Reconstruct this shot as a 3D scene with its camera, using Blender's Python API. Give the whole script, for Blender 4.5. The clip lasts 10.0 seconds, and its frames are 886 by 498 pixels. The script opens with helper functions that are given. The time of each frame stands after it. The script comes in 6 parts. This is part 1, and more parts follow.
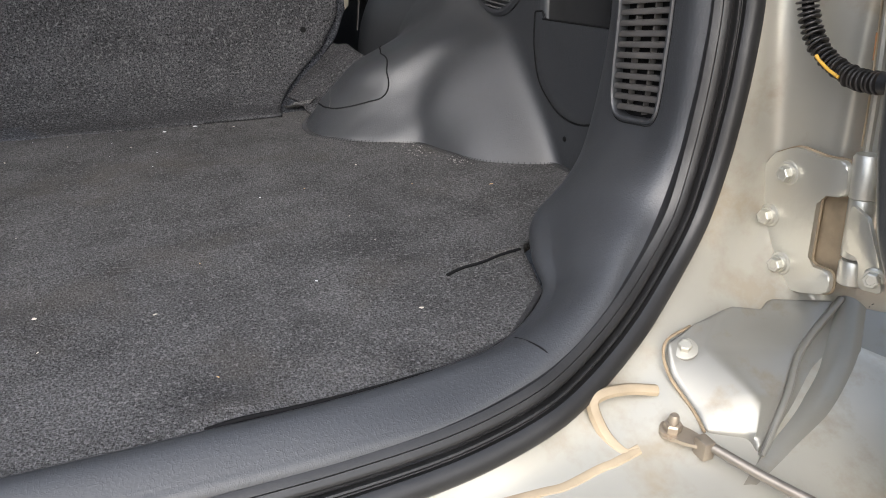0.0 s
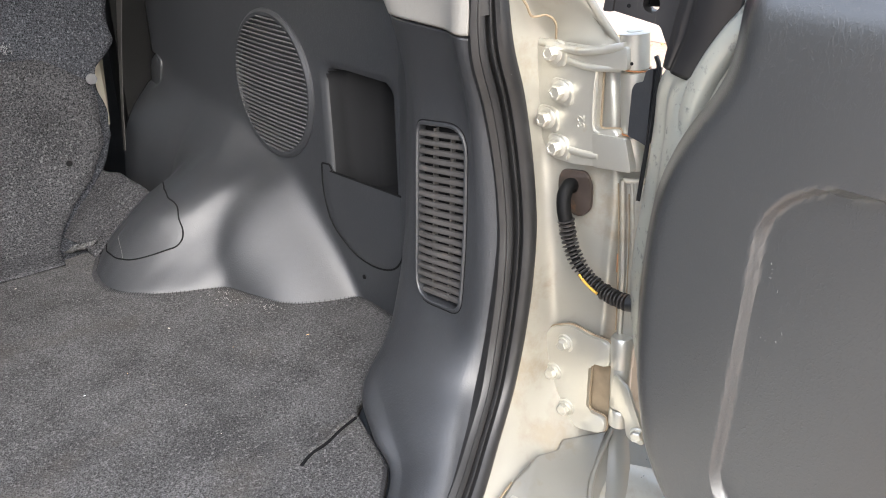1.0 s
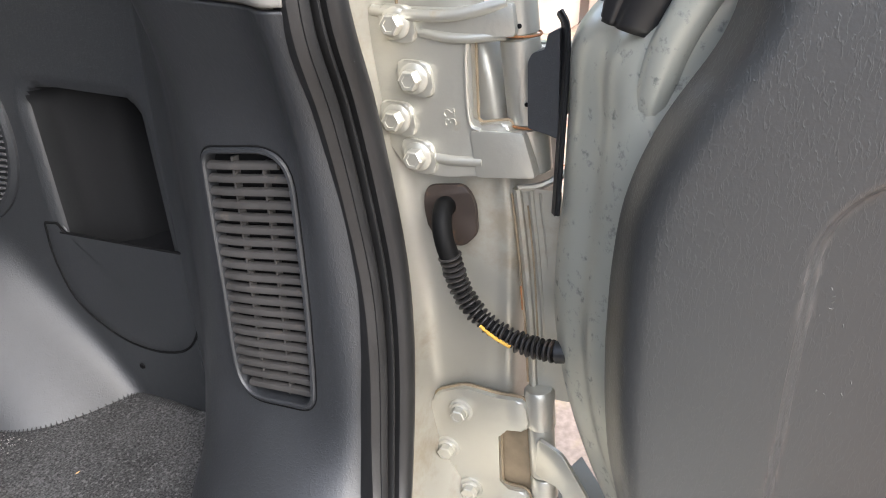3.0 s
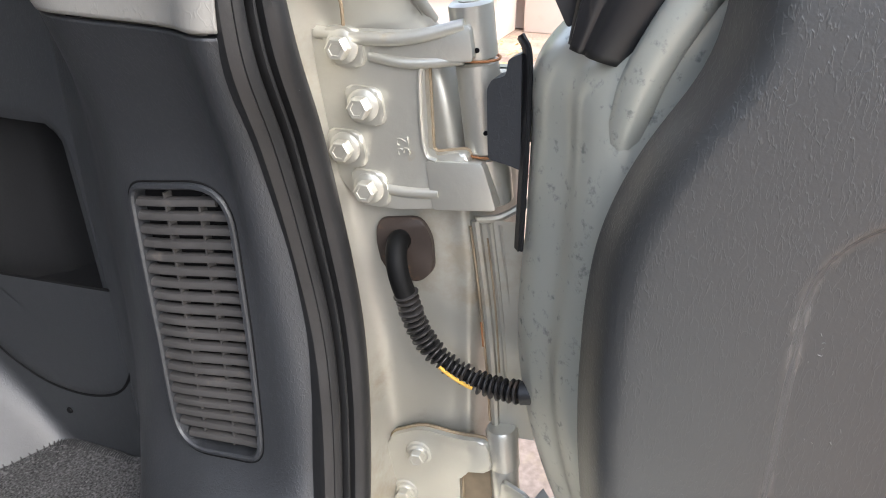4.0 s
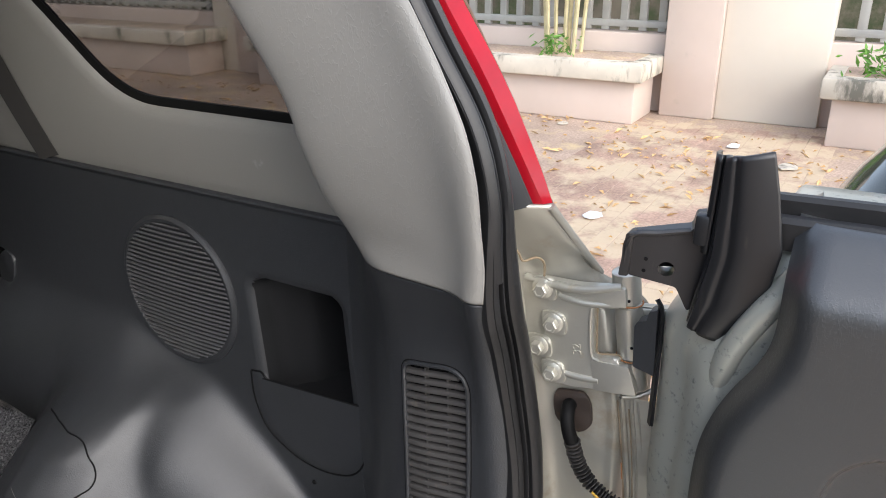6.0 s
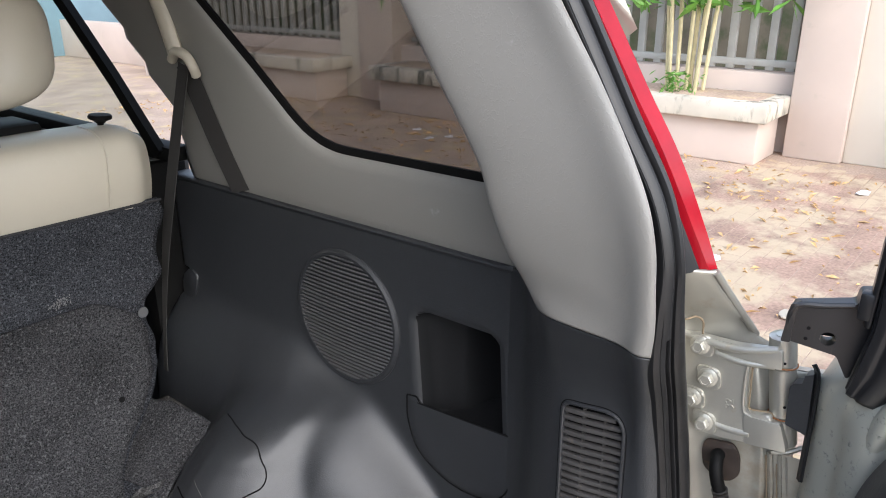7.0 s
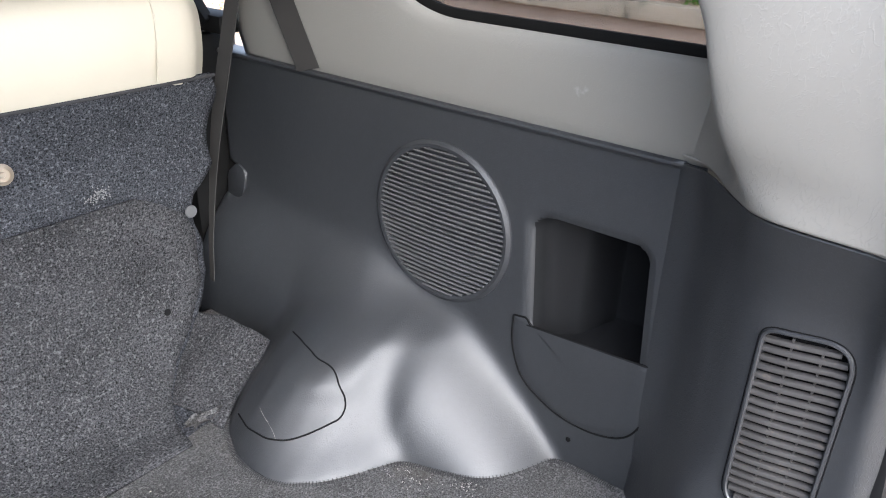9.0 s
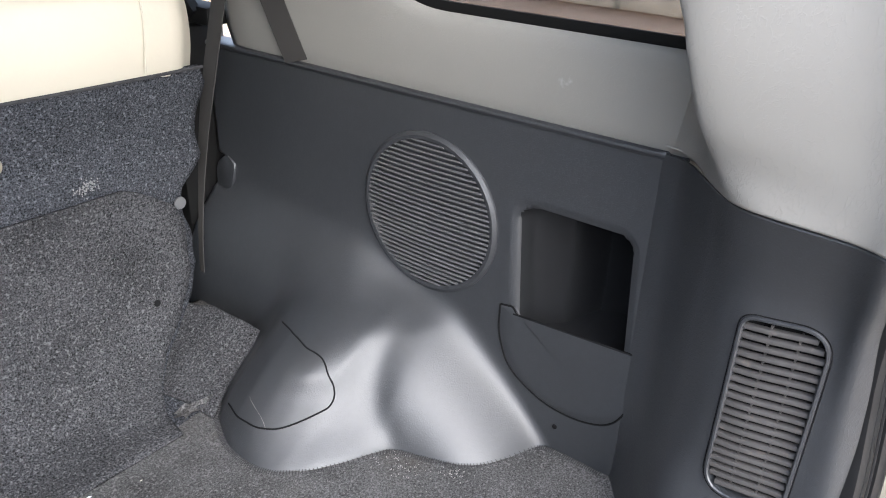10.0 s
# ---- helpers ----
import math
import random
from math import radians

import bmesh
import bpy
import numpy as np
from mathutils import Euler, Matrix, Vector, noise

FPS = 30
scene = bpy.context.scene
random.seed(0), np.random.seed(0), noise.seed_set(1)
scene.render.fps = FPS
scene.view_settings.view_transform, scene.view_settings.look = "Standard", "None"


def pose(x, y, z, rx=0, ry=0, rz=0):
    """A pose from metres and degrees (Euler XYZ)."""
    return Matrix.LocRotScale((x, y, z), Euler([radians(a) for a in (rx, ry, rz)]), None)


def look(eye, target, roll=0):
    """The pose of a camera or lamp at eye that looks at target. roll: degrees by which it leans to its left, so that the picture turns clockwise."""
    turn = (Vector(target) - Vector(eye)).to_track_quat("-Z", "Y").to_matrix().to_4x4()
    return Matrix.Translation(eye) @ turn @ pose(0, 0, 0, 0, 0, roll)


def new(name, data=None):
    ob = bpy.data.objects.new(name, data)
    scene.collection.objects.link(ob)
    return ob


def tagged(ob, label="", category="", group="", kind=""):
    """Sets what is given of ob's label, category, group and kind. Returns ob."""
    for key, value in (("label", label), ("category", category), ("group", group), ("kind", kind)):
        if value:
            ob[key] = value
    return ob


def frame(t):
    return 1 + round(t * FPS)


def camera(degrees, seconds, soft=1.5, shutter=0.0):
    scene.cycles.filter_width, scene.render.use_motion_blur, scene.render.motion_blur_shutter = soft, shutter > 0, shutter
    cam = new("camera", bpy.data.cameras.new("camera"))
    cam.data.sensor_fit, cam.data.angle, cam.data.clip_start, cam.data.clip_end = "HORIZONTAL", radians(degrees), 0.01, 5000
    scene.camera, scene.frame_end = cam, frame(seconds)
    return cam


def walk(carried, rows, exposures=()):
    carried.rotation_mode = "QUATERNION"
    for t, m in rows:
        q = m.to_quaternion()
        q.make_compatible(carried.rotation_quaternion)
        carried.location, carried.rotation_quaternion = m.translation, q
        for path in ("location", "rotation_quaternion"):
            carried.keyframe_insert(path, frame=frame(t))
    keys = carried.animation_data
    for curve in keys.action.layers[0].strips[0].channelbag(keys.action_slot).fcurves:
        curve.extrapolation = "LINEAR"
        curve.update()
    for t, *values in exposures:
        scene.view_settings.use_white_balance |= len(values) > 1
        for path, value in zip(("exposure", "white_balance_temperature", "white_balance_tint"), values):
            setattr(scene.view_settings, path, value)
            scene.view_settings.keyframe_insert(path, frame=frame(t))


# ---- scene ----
cam = camera(61.0, 10.0, soft=1.0)
METRES, EYE, TILT, LEAN, TURN = 1.5, 1.0, -25.0, 0.0, -22.0
ROWS = [
    (0.0, 0.0, 0.0, 0.0, 0.0, 0.0, -0.0),
    (0.5, -0.021, -0.0647, 0.1198, -9.28, -1.42, 3.31),
    (1.0, -0.055, -0.0667, 0.1548, -18.89, -2.52, 7.38),
    (1.5, -0.0913, -0.0679, 0.1803, -26.76, -3.28, 11.43),
    (2.0, -0.0949, -0.029, 0.1996, -32.16, -4.56, 13.86),
    (2.5, -0.0646, 0.0489, 0.1889, -36.41, -6.26, 15.59),
    (4.0, -0.0157, 0.1277, 0.2064, -44.13, -8.9, 17.72),
    (4.5, -0.0168, 0.1083, 0.2399, -44.45, -7.36, 17.86),
    (5.0, -0.0367, 0.085, 0.2766, -43.52, -5.96, 17.68),
    (5.5, -0.0833, 0.0537, 0.2926, -39.92, -4.33, 16.94),
    (7.0, -0.2147, -0.039, 0.3438, -26.41, 1.88, 11.97),
    (7.5, -0.2457, 0.0305, 0.3561, -25.64, 1.03, 11.24),
    (8.0, -0.2663, 0.0869, 0.3527, -25.84, -1.05, 10.94),
    (8.5, -0.267, 0.126, 0.3469, -26.62, -3.15, 10.68),
    (9.0, -0.2631, 0.1343, 0.3472, -27.52, -4.4, 10.4),
    (9.5, -0.2627, 0.1308, 0.3465, -27.96, -4.94, 10.34),
    (10.0, -0.262, 0.1261, 0.3458, -28.09, -5.16, 10.55),
]
EXPOSURE = [(0.0, 1.55, 6500, 10), (0.5, 2.13, 6500, 10), (1.0, 2.19, 6500, 10), (2.0, 2.09, 6500, 10), (2.5, 1.94, 6450, 10), (4.0, 1.84, 6350, 10), (4.5, 2.0, 6250, 10), (5.0, 1.48, 6350, 10), (5.5, 1.18, 6400, 10), (7.0, 1.26, 6200, 10), (7.5, 1.51, 6000, 10), (8.0, 1.81, 6000, 10), (8.5, 2.16, 6000, 10), (9.0, 2.36, 6050, 10), (10.0, 2.35, 6100, 10)]
path = [(t, pose(0, 0, EYE, TILT, LEAN, TURN) @ pose(METRES * x, METRES * y, METRES * z, 90 + pitch, roll, yaw)) for t, x, y, z, yaw, pitch, roll in ROWS]
path += [(2.7, look((0.019, 0.235, 1.201), (1.604, 1.070, 0.313), -0.4)), (3.8, look((0.088, 0.292, 1.193), (1.740, 0.945, 0.275), 0.1)),
         (5.7, look((-0.064, 0.273, 1.391), (1.566, 1.127, 0.608), -0.5)), (6.8, look((-0.228, 0.231, 1.491), (1.243, 1.394, 0.796), -0.4))]
walk(cam, sorted(path, key=lambda row: row[0]), EXPOSURE)

# ---- world and light ----
world = bpy.data.worlds.new("sky")
scene.world = world
world.use_nodes = True
wn = world.node_tree.nodes
sky = wn.new("ShaderNodeTexSky")
sky.sky_type, sky.sun_disc = "NISHITA", False
sky.sun_elevation, sky.sun_rotation = radians(37.9), radians(211)
sky.dust_density, sky.air_density = 2.0, 1.0
haze = wn.new("ShaderNodeHueSaturation")
haze.inputs["Saturation"].default_value, haze.inputs["Value"].default_value = 0.6, 1.4
world.node_tree.links.new(sky.outputs[0], haze.inputs["Color"])
world.node_tree.links.new(haze.outputs[0], wn["Background"].inputs[0])
wn["Background"].inputs[1].default_value = 0.15
sun = new("sun", bpy.data.lights.new("sun", "SUN"))
sun.data.energy, sun.data.angle, sun.data.color = 0.5, radians(70), (1.0, 0.97, 0.93)
sun.matrix_world = look((-1.9, -3.2, 2.9), (0, 0, 0))


# ---- materials ----
def material(name, color, rough=0.6, metal=0.0, vary=0.12, scale=6.0, grain=0.0, grain_scale=300.0, bump=0.0, bump_scale=400.0, tint=None, spec=0.5, stretch=None, coat=0.0, distort=0.0, dirt=None, dirt_scale=9.0, dirt_at=0.62, bump_dist=0.001, dirt_stretch=None, wrinkle=0.0, wrinkle_scale=80.0, wrinkle_stretch=(1, 1, 0.5), coat_rough=0.12, dirt_most=0.85, in_place=False):
    m = bpy.data.materials.new(name)
    m.use_nodes = True
    t = m.node_tree
    n, ln = t.nodes, t.links.new
    b = n["Principled BSDF"]
    b.inputs["Roughness"].default_value, b.inputs["Metallic"].default_value = rough, metal
    b.inputs["Specular IOR Level"].default_value, b.inputs["Coat Weight"].default_value = spec, coat
    b.inputs["Coat Roughness"].default_value = coat_rough
    co = n.new("ShaderNodeTexCoord")
    src = n.new("ShaderNodeNewGeometry").outputs["Position"] if in_place else co.outputs["Object"]
    base = src
    if stretch:
        mp = n.new("ShaderNodeMapping")
        mp.inputs["Scale"].default_value = stretch
        ln(src, mp.inputs[0])
        src = mp.outputs[0]
    big = n.new("ShaderNodeTexNoise")
    big.inputs["Scale"].default_value, big.inputs["Detail"].default_value = scale, 5
    ln(src, big.inputs["Vector"])
    ramp = n.new("ShaderNodeMapRange")
    ramp.inputs[1].default_value, ramp.inputs[2].default_value = 0.3, 0.7
    ramp.inputs[3].default_value, ramp.inputs[4].default_value = 1 - vary, 1 + vary
    ln(big.outputs[0], ramp.inputs[0])
    val = ramp.outputs[0]
    if grain:
        fine = n.new("ShaderNodeTexNoise")
        fine.inputs["Scale"].default_value, fine.inputs["Detail"].default_value = grain_scale, 3
        ln(src, fine.inputs["Vector"])
        r2 = n.new("ShaderNodeMapRange")
        r2.inputs[1].default_value, r2.inputs[2].default_value = 0.32, 0.68
        r2.inputs[3].default_value, r2.inputs[4].default_value = 1 - grain, 1 + grain
        ln(fine.outputs[0], r2.inputs[0])
        mul = n.new("ShaderNodeMath")
        mul.operation = "MULTIPLY"
        ln(val, mul.inputs[0]), ln(r2.outputs[0], mul.inputs[1])
        val = mul.outputs[0]
    mix = n.new("ShaderNodeVectorMath")
    mix.operation = "SCALE"
    mix.inputs[0].default_value = color
    ln(val, mix.inputs["Scale"])
    out = mix.outputs[0]
    if tint:
        tn = n.new("ShaderNodeTexNoise")
        tn.inputs["Scale"].default_value, tn.inputs["Detail"].default_value = grain_scale * 0.6, 2
        ln(src, tn.inputs["Vector"])
        tr = n.new("ShaderNodeMapRange")
        tr.inputs[1].default_value, tr.inputs[2].default_value = 0.56, 0.7
        ln(tn.outputs[0], tr.inputs[0])
        mx = n.new("ShaderNodeMix")
        mx.data_type = "RGBA"
        ln(tr.outputs[0], mx.inputs["Factor"]), ln(out, mx.inputs["A"])
        mx.inputs["B"].default_value = (*tint, 1)
        out = mx.outputs["Result"]
    if dirt:
        dn = n.new("ShaderNodeTexNoise")
        dn.inputs["Scale"].default_value, dn.inputs["Detail"].default_value, dn.inputs["Roughness"].default_value = dirt_scale, 8, 0.65
        dsrc = base
        if dirt_stretch:
            dmap = n.new("ShaderNodeMapping")
            dmap.inputs["Scale"].default_value = dirt_stretch
            ln(dsrc, dmap.inputs[0])
            dsrc = dmap.outputs[0]
        ln(dsrc, dn.inputs["Vector"])
        dr = n.new("ShaderNodeMapRange")
        dr.inputs[1].default_value, dr.inputs[2].default_value, dr.inputs[4].default_value = dirt_at, dirt_at + 0.12, dirt_most
        ln(dn.outputs[0], dr.inputs[0])
        dm = n.new("ShaderNodeMix")
        dm.data_type = "RGBA"
        ln(dr.outputs[0], dm.inputs["Factor"]), ln(out, dm.inputs["A"])
        dm.inputs["B"].default_value = (*dirt, 1)
        out = dm.outputs["Result"]
        rr = n.new("ShaderNodeMapRange")
        rr.inputs[3].default_value, rr.inputs[4].default_value = rough, min(1, rough + 0.35)
        ln(dr.outputs[0], rr.inputs[0]), ln(rr.outputs[0], b.inputs["Roughness"])
    ln(out, b.inputs["Base Color"])
    if bump:
        bn = n.new("ShaderNodeTexNoise")
        bn.inputs["Scale"].default_value, bn.inputs["Detail"].default_value, bn.inputs["Distortion"].default_value = bump_scale, 4, distort
        ln(src, bn.inputs["Vector"])
        bp = n.new("ShaderNodeBump")
        bp.inputs["Strength"].default_value, bp.inputs["Distance"].default_value = bump, bump_dist
        ln(bn.outputs[0], bp.inputs["Height"]), ln(bp.outputs[0], b.inputs["Normal"])
        if wrinkle:
            # thin creases: the ridges of a stretched noise, thinned out by a broader one
            wm_ = n.new("ShaderNodeMapping")
            wm_.inputs["Scale"].default_value = wrinkle_stretch
            ln(co.outputs["Object"], wm_.inputs[0])
            wn_ = n.new("ShaderNodeTexNoise")
            wn_.inputs["Scale"].default_value, wn_.inputs["Detail"].default_value, wn_.inputs["Distortion"].default_value = wrinkle_scale, 2, 0.15
            ln(wm_.outputs[0], wn_.inputs["Vector"])
            off = n.new("ShaderNodeMath")
            off.operation = "SUBTRACT"
            off.inputs[1].default_value = 0.5
            ln(wn_.outputs[0], off.inputs[0])
            mag = n.new("ShaderNodeMath")
            mag.operation = "ABSOLUTE"
            ln(off.outputs[0], mag.inputs[0])
            ridge_ = n.new("ShaderNodeMapRange")
            ridge_.inputs[1].default_value, ridge_.inputs[2].default_value, ridge_.inputs[3].default_value, ridge_.inputs[4].default_value = 0.0, 0.04, 1.0, 0.0
            ln(mag.outputs[0], ridge_.inputs[0])
            thin = n.new("ShaderNodeTexNoise")
            thin.inputs["Scale"].default_value, thin.inputs["Detail"].default_value = wrinkle_scale * 0.3, 2
            ln(co.outputs["Object"], thin.inputs["Vector"])
            keep = n.new("ShaderNodeMapRange")
            keep.inputs[1].default_value, keep.inputs[2].default_value = 0.30, 0.50
            ln(thin.outputs[0], keep.inputs[0])
            both = n.new("ShaderNodeMath")
            both.operation = "MULTIPLY"
            ln(ridge_.outputs[0], both.inputs[0]), ln(keep.outputs[0], both.inputs[1])
            bw = n.new("ShaderNodeBump")
            bw.inputs["Strength"].default_value, bw.inputs["Distance"].default_value = wrinkle, 0.0008
            ln(both.outputs[0], bw.inputs["Height"]), ln(bp.outputs[0], bw.inputs["Normal"]), ln(bw.outputs[0], b.inputs["Normal"])
    return m


def glass(name, tint, gloss=0.05):
    m = bpy.data.materials.new(name)
    m.use_nodes = True
    t = m.node_tree
    n, ln = t.nodes, t.links.new
    tr, gl, mx = n.new("ShaderNodeBsdfTransparent"), n.new("ShaderNodeBsdfGlossy"), n.new("ShaderNodeMixShader")
    tr.inputs[0].default_value, gl.inputs["Roughness"].default_value = (*tint, 1), 0.02
    mx.inputs[0].default_value = gloss
    ln(tr.outputs[0], mx.inputs[1]), ln(gl.outputs[0], mx.inputs[2])
    ln(mx.outputs[0], n["Material Output"].inputs[0])
    return m


DARK = material("charcoal_plastic", (0.0135, 0.0147, 0.017), 0.50, vary=0.12, bump=0.32, bump_scale=420, wrinkle=0.32, wrinkle_scale=230, spec=0.75, coat=0.35, coat_rough=0.45, grain=0.08, grain_scale=90, dirt=(0.065, 0.066, 0.068), dirt_scale=44, dirt_at=0.67)
PANEL = material("blue_black_plastic", (0.0175, 0.0193, 0.0226), 0.54, vary=0.14, scale=5, bump=0.28, bump_scale=420, wrinkle=0.24, wrinkle_scale=230, spec=0.75, coat=0.36, coat_rough=0.46, grain=0.08, grain_scale=110, dirt=(0.060, 0.061, 0.063), dirt_scale=46, dirt_at=0.68)
SCUFF = material("pale_scuff", (0.095, 0.095, 0.092), 0.7)
SCRATCH = material("pale_scratch", (0.19, 0.19, 0.195), 0.7)
GRILLE = material("grey_black_grille", (0.082, 0.083, 0.086), 0.40, vary=0.08, spec=0.6)
VENT = material("dusty_vent_plastic", (0.045, 0.0425, 0.041), 0.6, vary=0.2, scale=30, dirt=(0.10, 0.085, 0.072), dirt_scale=60, dirt_at=0.6)
# near-black; also paints the dark depth behind the grilles
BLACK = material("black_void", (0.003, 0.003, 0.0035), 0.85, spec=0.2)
# panel plastic darkened to carry the shade inside the deep pocket
POCKET_SHADE = material("pocket_shade_black", (0.0075, 0.008, 0.009), 0.75, vary=0.2, spec=0.25, bump=0.2, bump_scale=420)
RUBBER = material("black_rubber", (0.015, 0.015, 0.0155), 0.42, vary=0.2, scale=20, bump=0.2, bump_scale=250, spec=0.45, dirt=(0.060, 0.055, 0.050), dirt_scale=45, dirt_at=0.68)
WORN = material("weathered_black_rubber", (0.012, 0.012, 0.013), 0.36, vary=0.35, scale=14, stretch=(1, 1, 0.25), bump=0.2, bump_scale=60, spec=0.6, dirt=(0.075, 0.062, 0.050), dirt_scale=60, dirt_at=0.60, dirt_stretch=(1, 1, 0.12))
GREY = material("light_grey_plastic", (0.222, 0.215, 0.199), 0.5, vary=0.03, bump=0.12, bump_scale=350, wrinkle=0.20, wrinkle_scale=150, dirt=(0.42, 0.415, 0.40), dirt_scale=18, dirt_at=0.70)
CARPET = material("charcoal_carpet", (0.068, 0.0672, 0.0675), 0.95, vary=0.26, scale=16, grain=0.58, grain_scale=470, tint=(0.145, 0.143, 0.142), spec=0.1, bump=0.9, bump_scale=480, bump_dist=0.004, dirt=(0.075, 0.067, 0.058), dirt_scale=6, dirt_at=0.52, dirt_most=0.4)
FELT = material("blue_grey_seat_carpet", (0.036, 0.038, 0.0435), 0.95, vary=0.15, scale=9, grain=0.85, grain_scale=460, tint=(0.108, 0.112, 0.124), spec=0.1, bump=0.9, bump_scale=460, bump_dist=0.003)
FLAPFELT = material("grey_flap_carpet", (0.037, 0.037, 0.0395), 0.95, vary=0.22, scale=14, grain=0.8, grain_scale=430, tint=(0.102, 0.102, 0.106), spec=0.1, bump=0.9, bump_scale=460, bump_dist=0.003)
PAINT = material("champagne_paint", (0.39, 0.375, 0.325), 0.42, metal=0.5, vary=0.09, scale=8, coat=0.2, dirt=(0.31, 0.26, 0.185), dirt_scale=9, dirt_at=0.52, dirt_most=0.65, bump=0.05, bump_scale=60)
SILVER = material("silver_pressed_steel", (0.25, 0.243, 0.217), 0.40, metal=0.55, vary=0.08, scale=9, dirt=(0.24, 0.20, 0.145), dirt_scale=22, dirt_at=0.56, dirt_most=0.6)
DOORPAINT = material("silver_green_paint", (0.40, 0.405, 0.355), 0.35, metal=0.3, vary=0.06, scale=7, coat=0.3, dirt=(0.17, 0.18, 0.17), dirt_scale=110, dirt_at=0.57)
HINGE = material("painted_cast_hinge", (0.54, 0.525, 0.465), 0.36, metal=0.65, vary=0.06, bump=0.35, bump_scale=160, coat=0.2, dirt=(0.50, 0.41, 0.28), dirt_scale=30, dirt_at=0.64)
STEEL = material("bare_steel", (0.34, 0.29, 0.23), 0.45, metal=0.7, vary=0.2, scale=30, dirt=(0.22, 0.13, 0.07), dirt_scale=60, dirt_at=0.62)
TRIM = material("grained_door_vinyl", (0.026, 0.0278, 0.0292), 0.42, vary=0.08, bump=0.22, bump_scale=420, wrinkle=0.26, wrinkle_scale=330, wrinkle_stretch=(1, 1, 0.28), spec=0.7, coat=1.0, coat_rough=0.37, dirt=(0.15, 0.15, 0.145), dirt_scale=34, dirt_at=0.76)
CREAM = material("cream_leather", (0.45, 0.415, 0.335), 0.45, vary=0.04, bump=0.15, bump_scale=180)
BELT = material("grey_seat_belt", (0.027, 0.0255, 0.024), 0.8, vary=0.1, bump=0.3, bump_scale=500)
RED = material("red_lamp_lens", (0.30, 0.006, 0.014), 0.18, vary=0.12, scale=30, spec=0.3, coat=0.15)
YELLOW = material("yellow_wire", (0.70, 0.40, 0.05), 0.45, dirt=(0.3, 0.17, 0.05), dirt_scale=120, dirt_at=0.55)
CHROME = material("chrome", (0.75, 0.75, 0.75), 0.12, metal=1.0)
SEAM = material("brown_sealer_line", (0.25, 0.19, 0.12), 0.8, vary=0.3, scale=40)
SEALER = material("tan_sealer", (0.33, 0.265, 0.18), 0.7, vary=0.2, scale=25, bump=0.5, bump_scale=60)
RUST = material("orange_rust", (0.30, 0.13, 0.05), 0.8, vary=0.3, scale=60)
GLASS = glass("tinted_glass", (0.42, 0.41, 0.40))
DARKGLASS = glass("dark_privacy_glass", (0.22, 0.22, 0.22))
CLEAR = glass("clear_glass", (0.88, 0.92, 0.90))
EDGE = material("black_window_edge", (0.005, 0.005, 0.005), 0.6, spec=0.15)
STITCH = material("carpet_edge_stitch", (0.022, 0.022, 0.024), 0.9, vary=0.3, scale=200)
PLASTER = material("pink_cream_plaster", (0.54, 0.45, 0.395), 0.85, vary=0.08, scale=1.5, bump=0.3, bump_scale=40, dirt=(0.42, 0.37, 0.31), dirt_scale=2.5, dirt_at=0.62)
CREAMWALL = material("cream_plaster", (0.64, 0.585, 0.50), 0.85, vary=0.06, scale=1.2, bump=0.2, bump_scale=40)
SLAB = material("stained_concrete", (0.52, 0.475, 0.40), 0.85, vary=0.2, scale=3, dirt=(0.085, 0.085, 0.07), dirt_scale=5, dirt_at=0.52, dirt_stretch=(1, 1, 0.35))
FENCE = material("grey_painted_fence", (0.33, 0.33, 0.31), 0.6, vary=0.1)
GROUND = material("dusty_ground", (0.40, 0.30, 0.235), 0.95, vary=0.2, scale=2.0, grain=0.2, grain_scale=60, dirt=(0.52, 0.40, 0.24), dirt_scale=3.5, dirt_at=0.52)
PAVER = material("red_paver", (0.35, 0.235, 0.18), 0.9, vary=0.25, scale=3.0, grain=0.2, grain_scale=60, dirt=(0.53, 0.43, 0.30), dirt_scale=2.5, dirt_at=0.44, in_place=True)
# the yard's tree and house shade is mixed into this dark colour
YARD = material("shade_toned_yard_wall", (0.13, 0.115, 0.085), 0.95, vary=0.5, scale=1.2, dirt=(0.035, 0.06, 0.02), dirt_scale=1.6, dirt_at=0.48)
LEAF = material("green_leaves", (0.10, 0.24, 0.03), 0.5, vary=0.35, scale=12)
STRAW = material("dry_leaves", (0.55, 0.36, 0.17), 0.8, vary=0.35, scale=25)
PAPER = material("white_litter", (0.70, 0.71, 0.72), 0.6, vary=0.1, scale=20)
CANE = material("bamboo_cane", (0.50, 0.44, 0.26), 0.55, vary=0.2, scale=10)
BLUE = material("blue_grey_gate", (0.20, 0.30, 0.36), 0.5, vary=0.1, scale=2)
LINER = material("grey_headliner", (0.55, 0.54, 0.52), 0.95, vary=0.05)


# ---- mesh helpers ----
def mesh_of(bm, name, mats, smooth=True):
    bmesh.ops.recalc_face_normals(bm, faces=bm.faces)
    me = bpy.data.meshes.new(name)
    bm.to_mesh(me)
    bm.free()
    for m in mats if isinstance(mats, (list, tuple)) else [mats]:
        me.materials.append(m)
    if smooth:
        me.polygons.foreach_set("use_smooth", [True] * len(me.polygons))
        me.set_sharp_from_angle(angle=radians(38))
    return me


def thing(name, label, category, bm=None, mat=None, loc=(0, 0, 0), group="", kind="", smooth=True):
    ob = new(name, mesh_of(bm, name, mat, smooth) if bm else None)
    ob.location = loc
    return tagged(ob, label, category, group, kind)


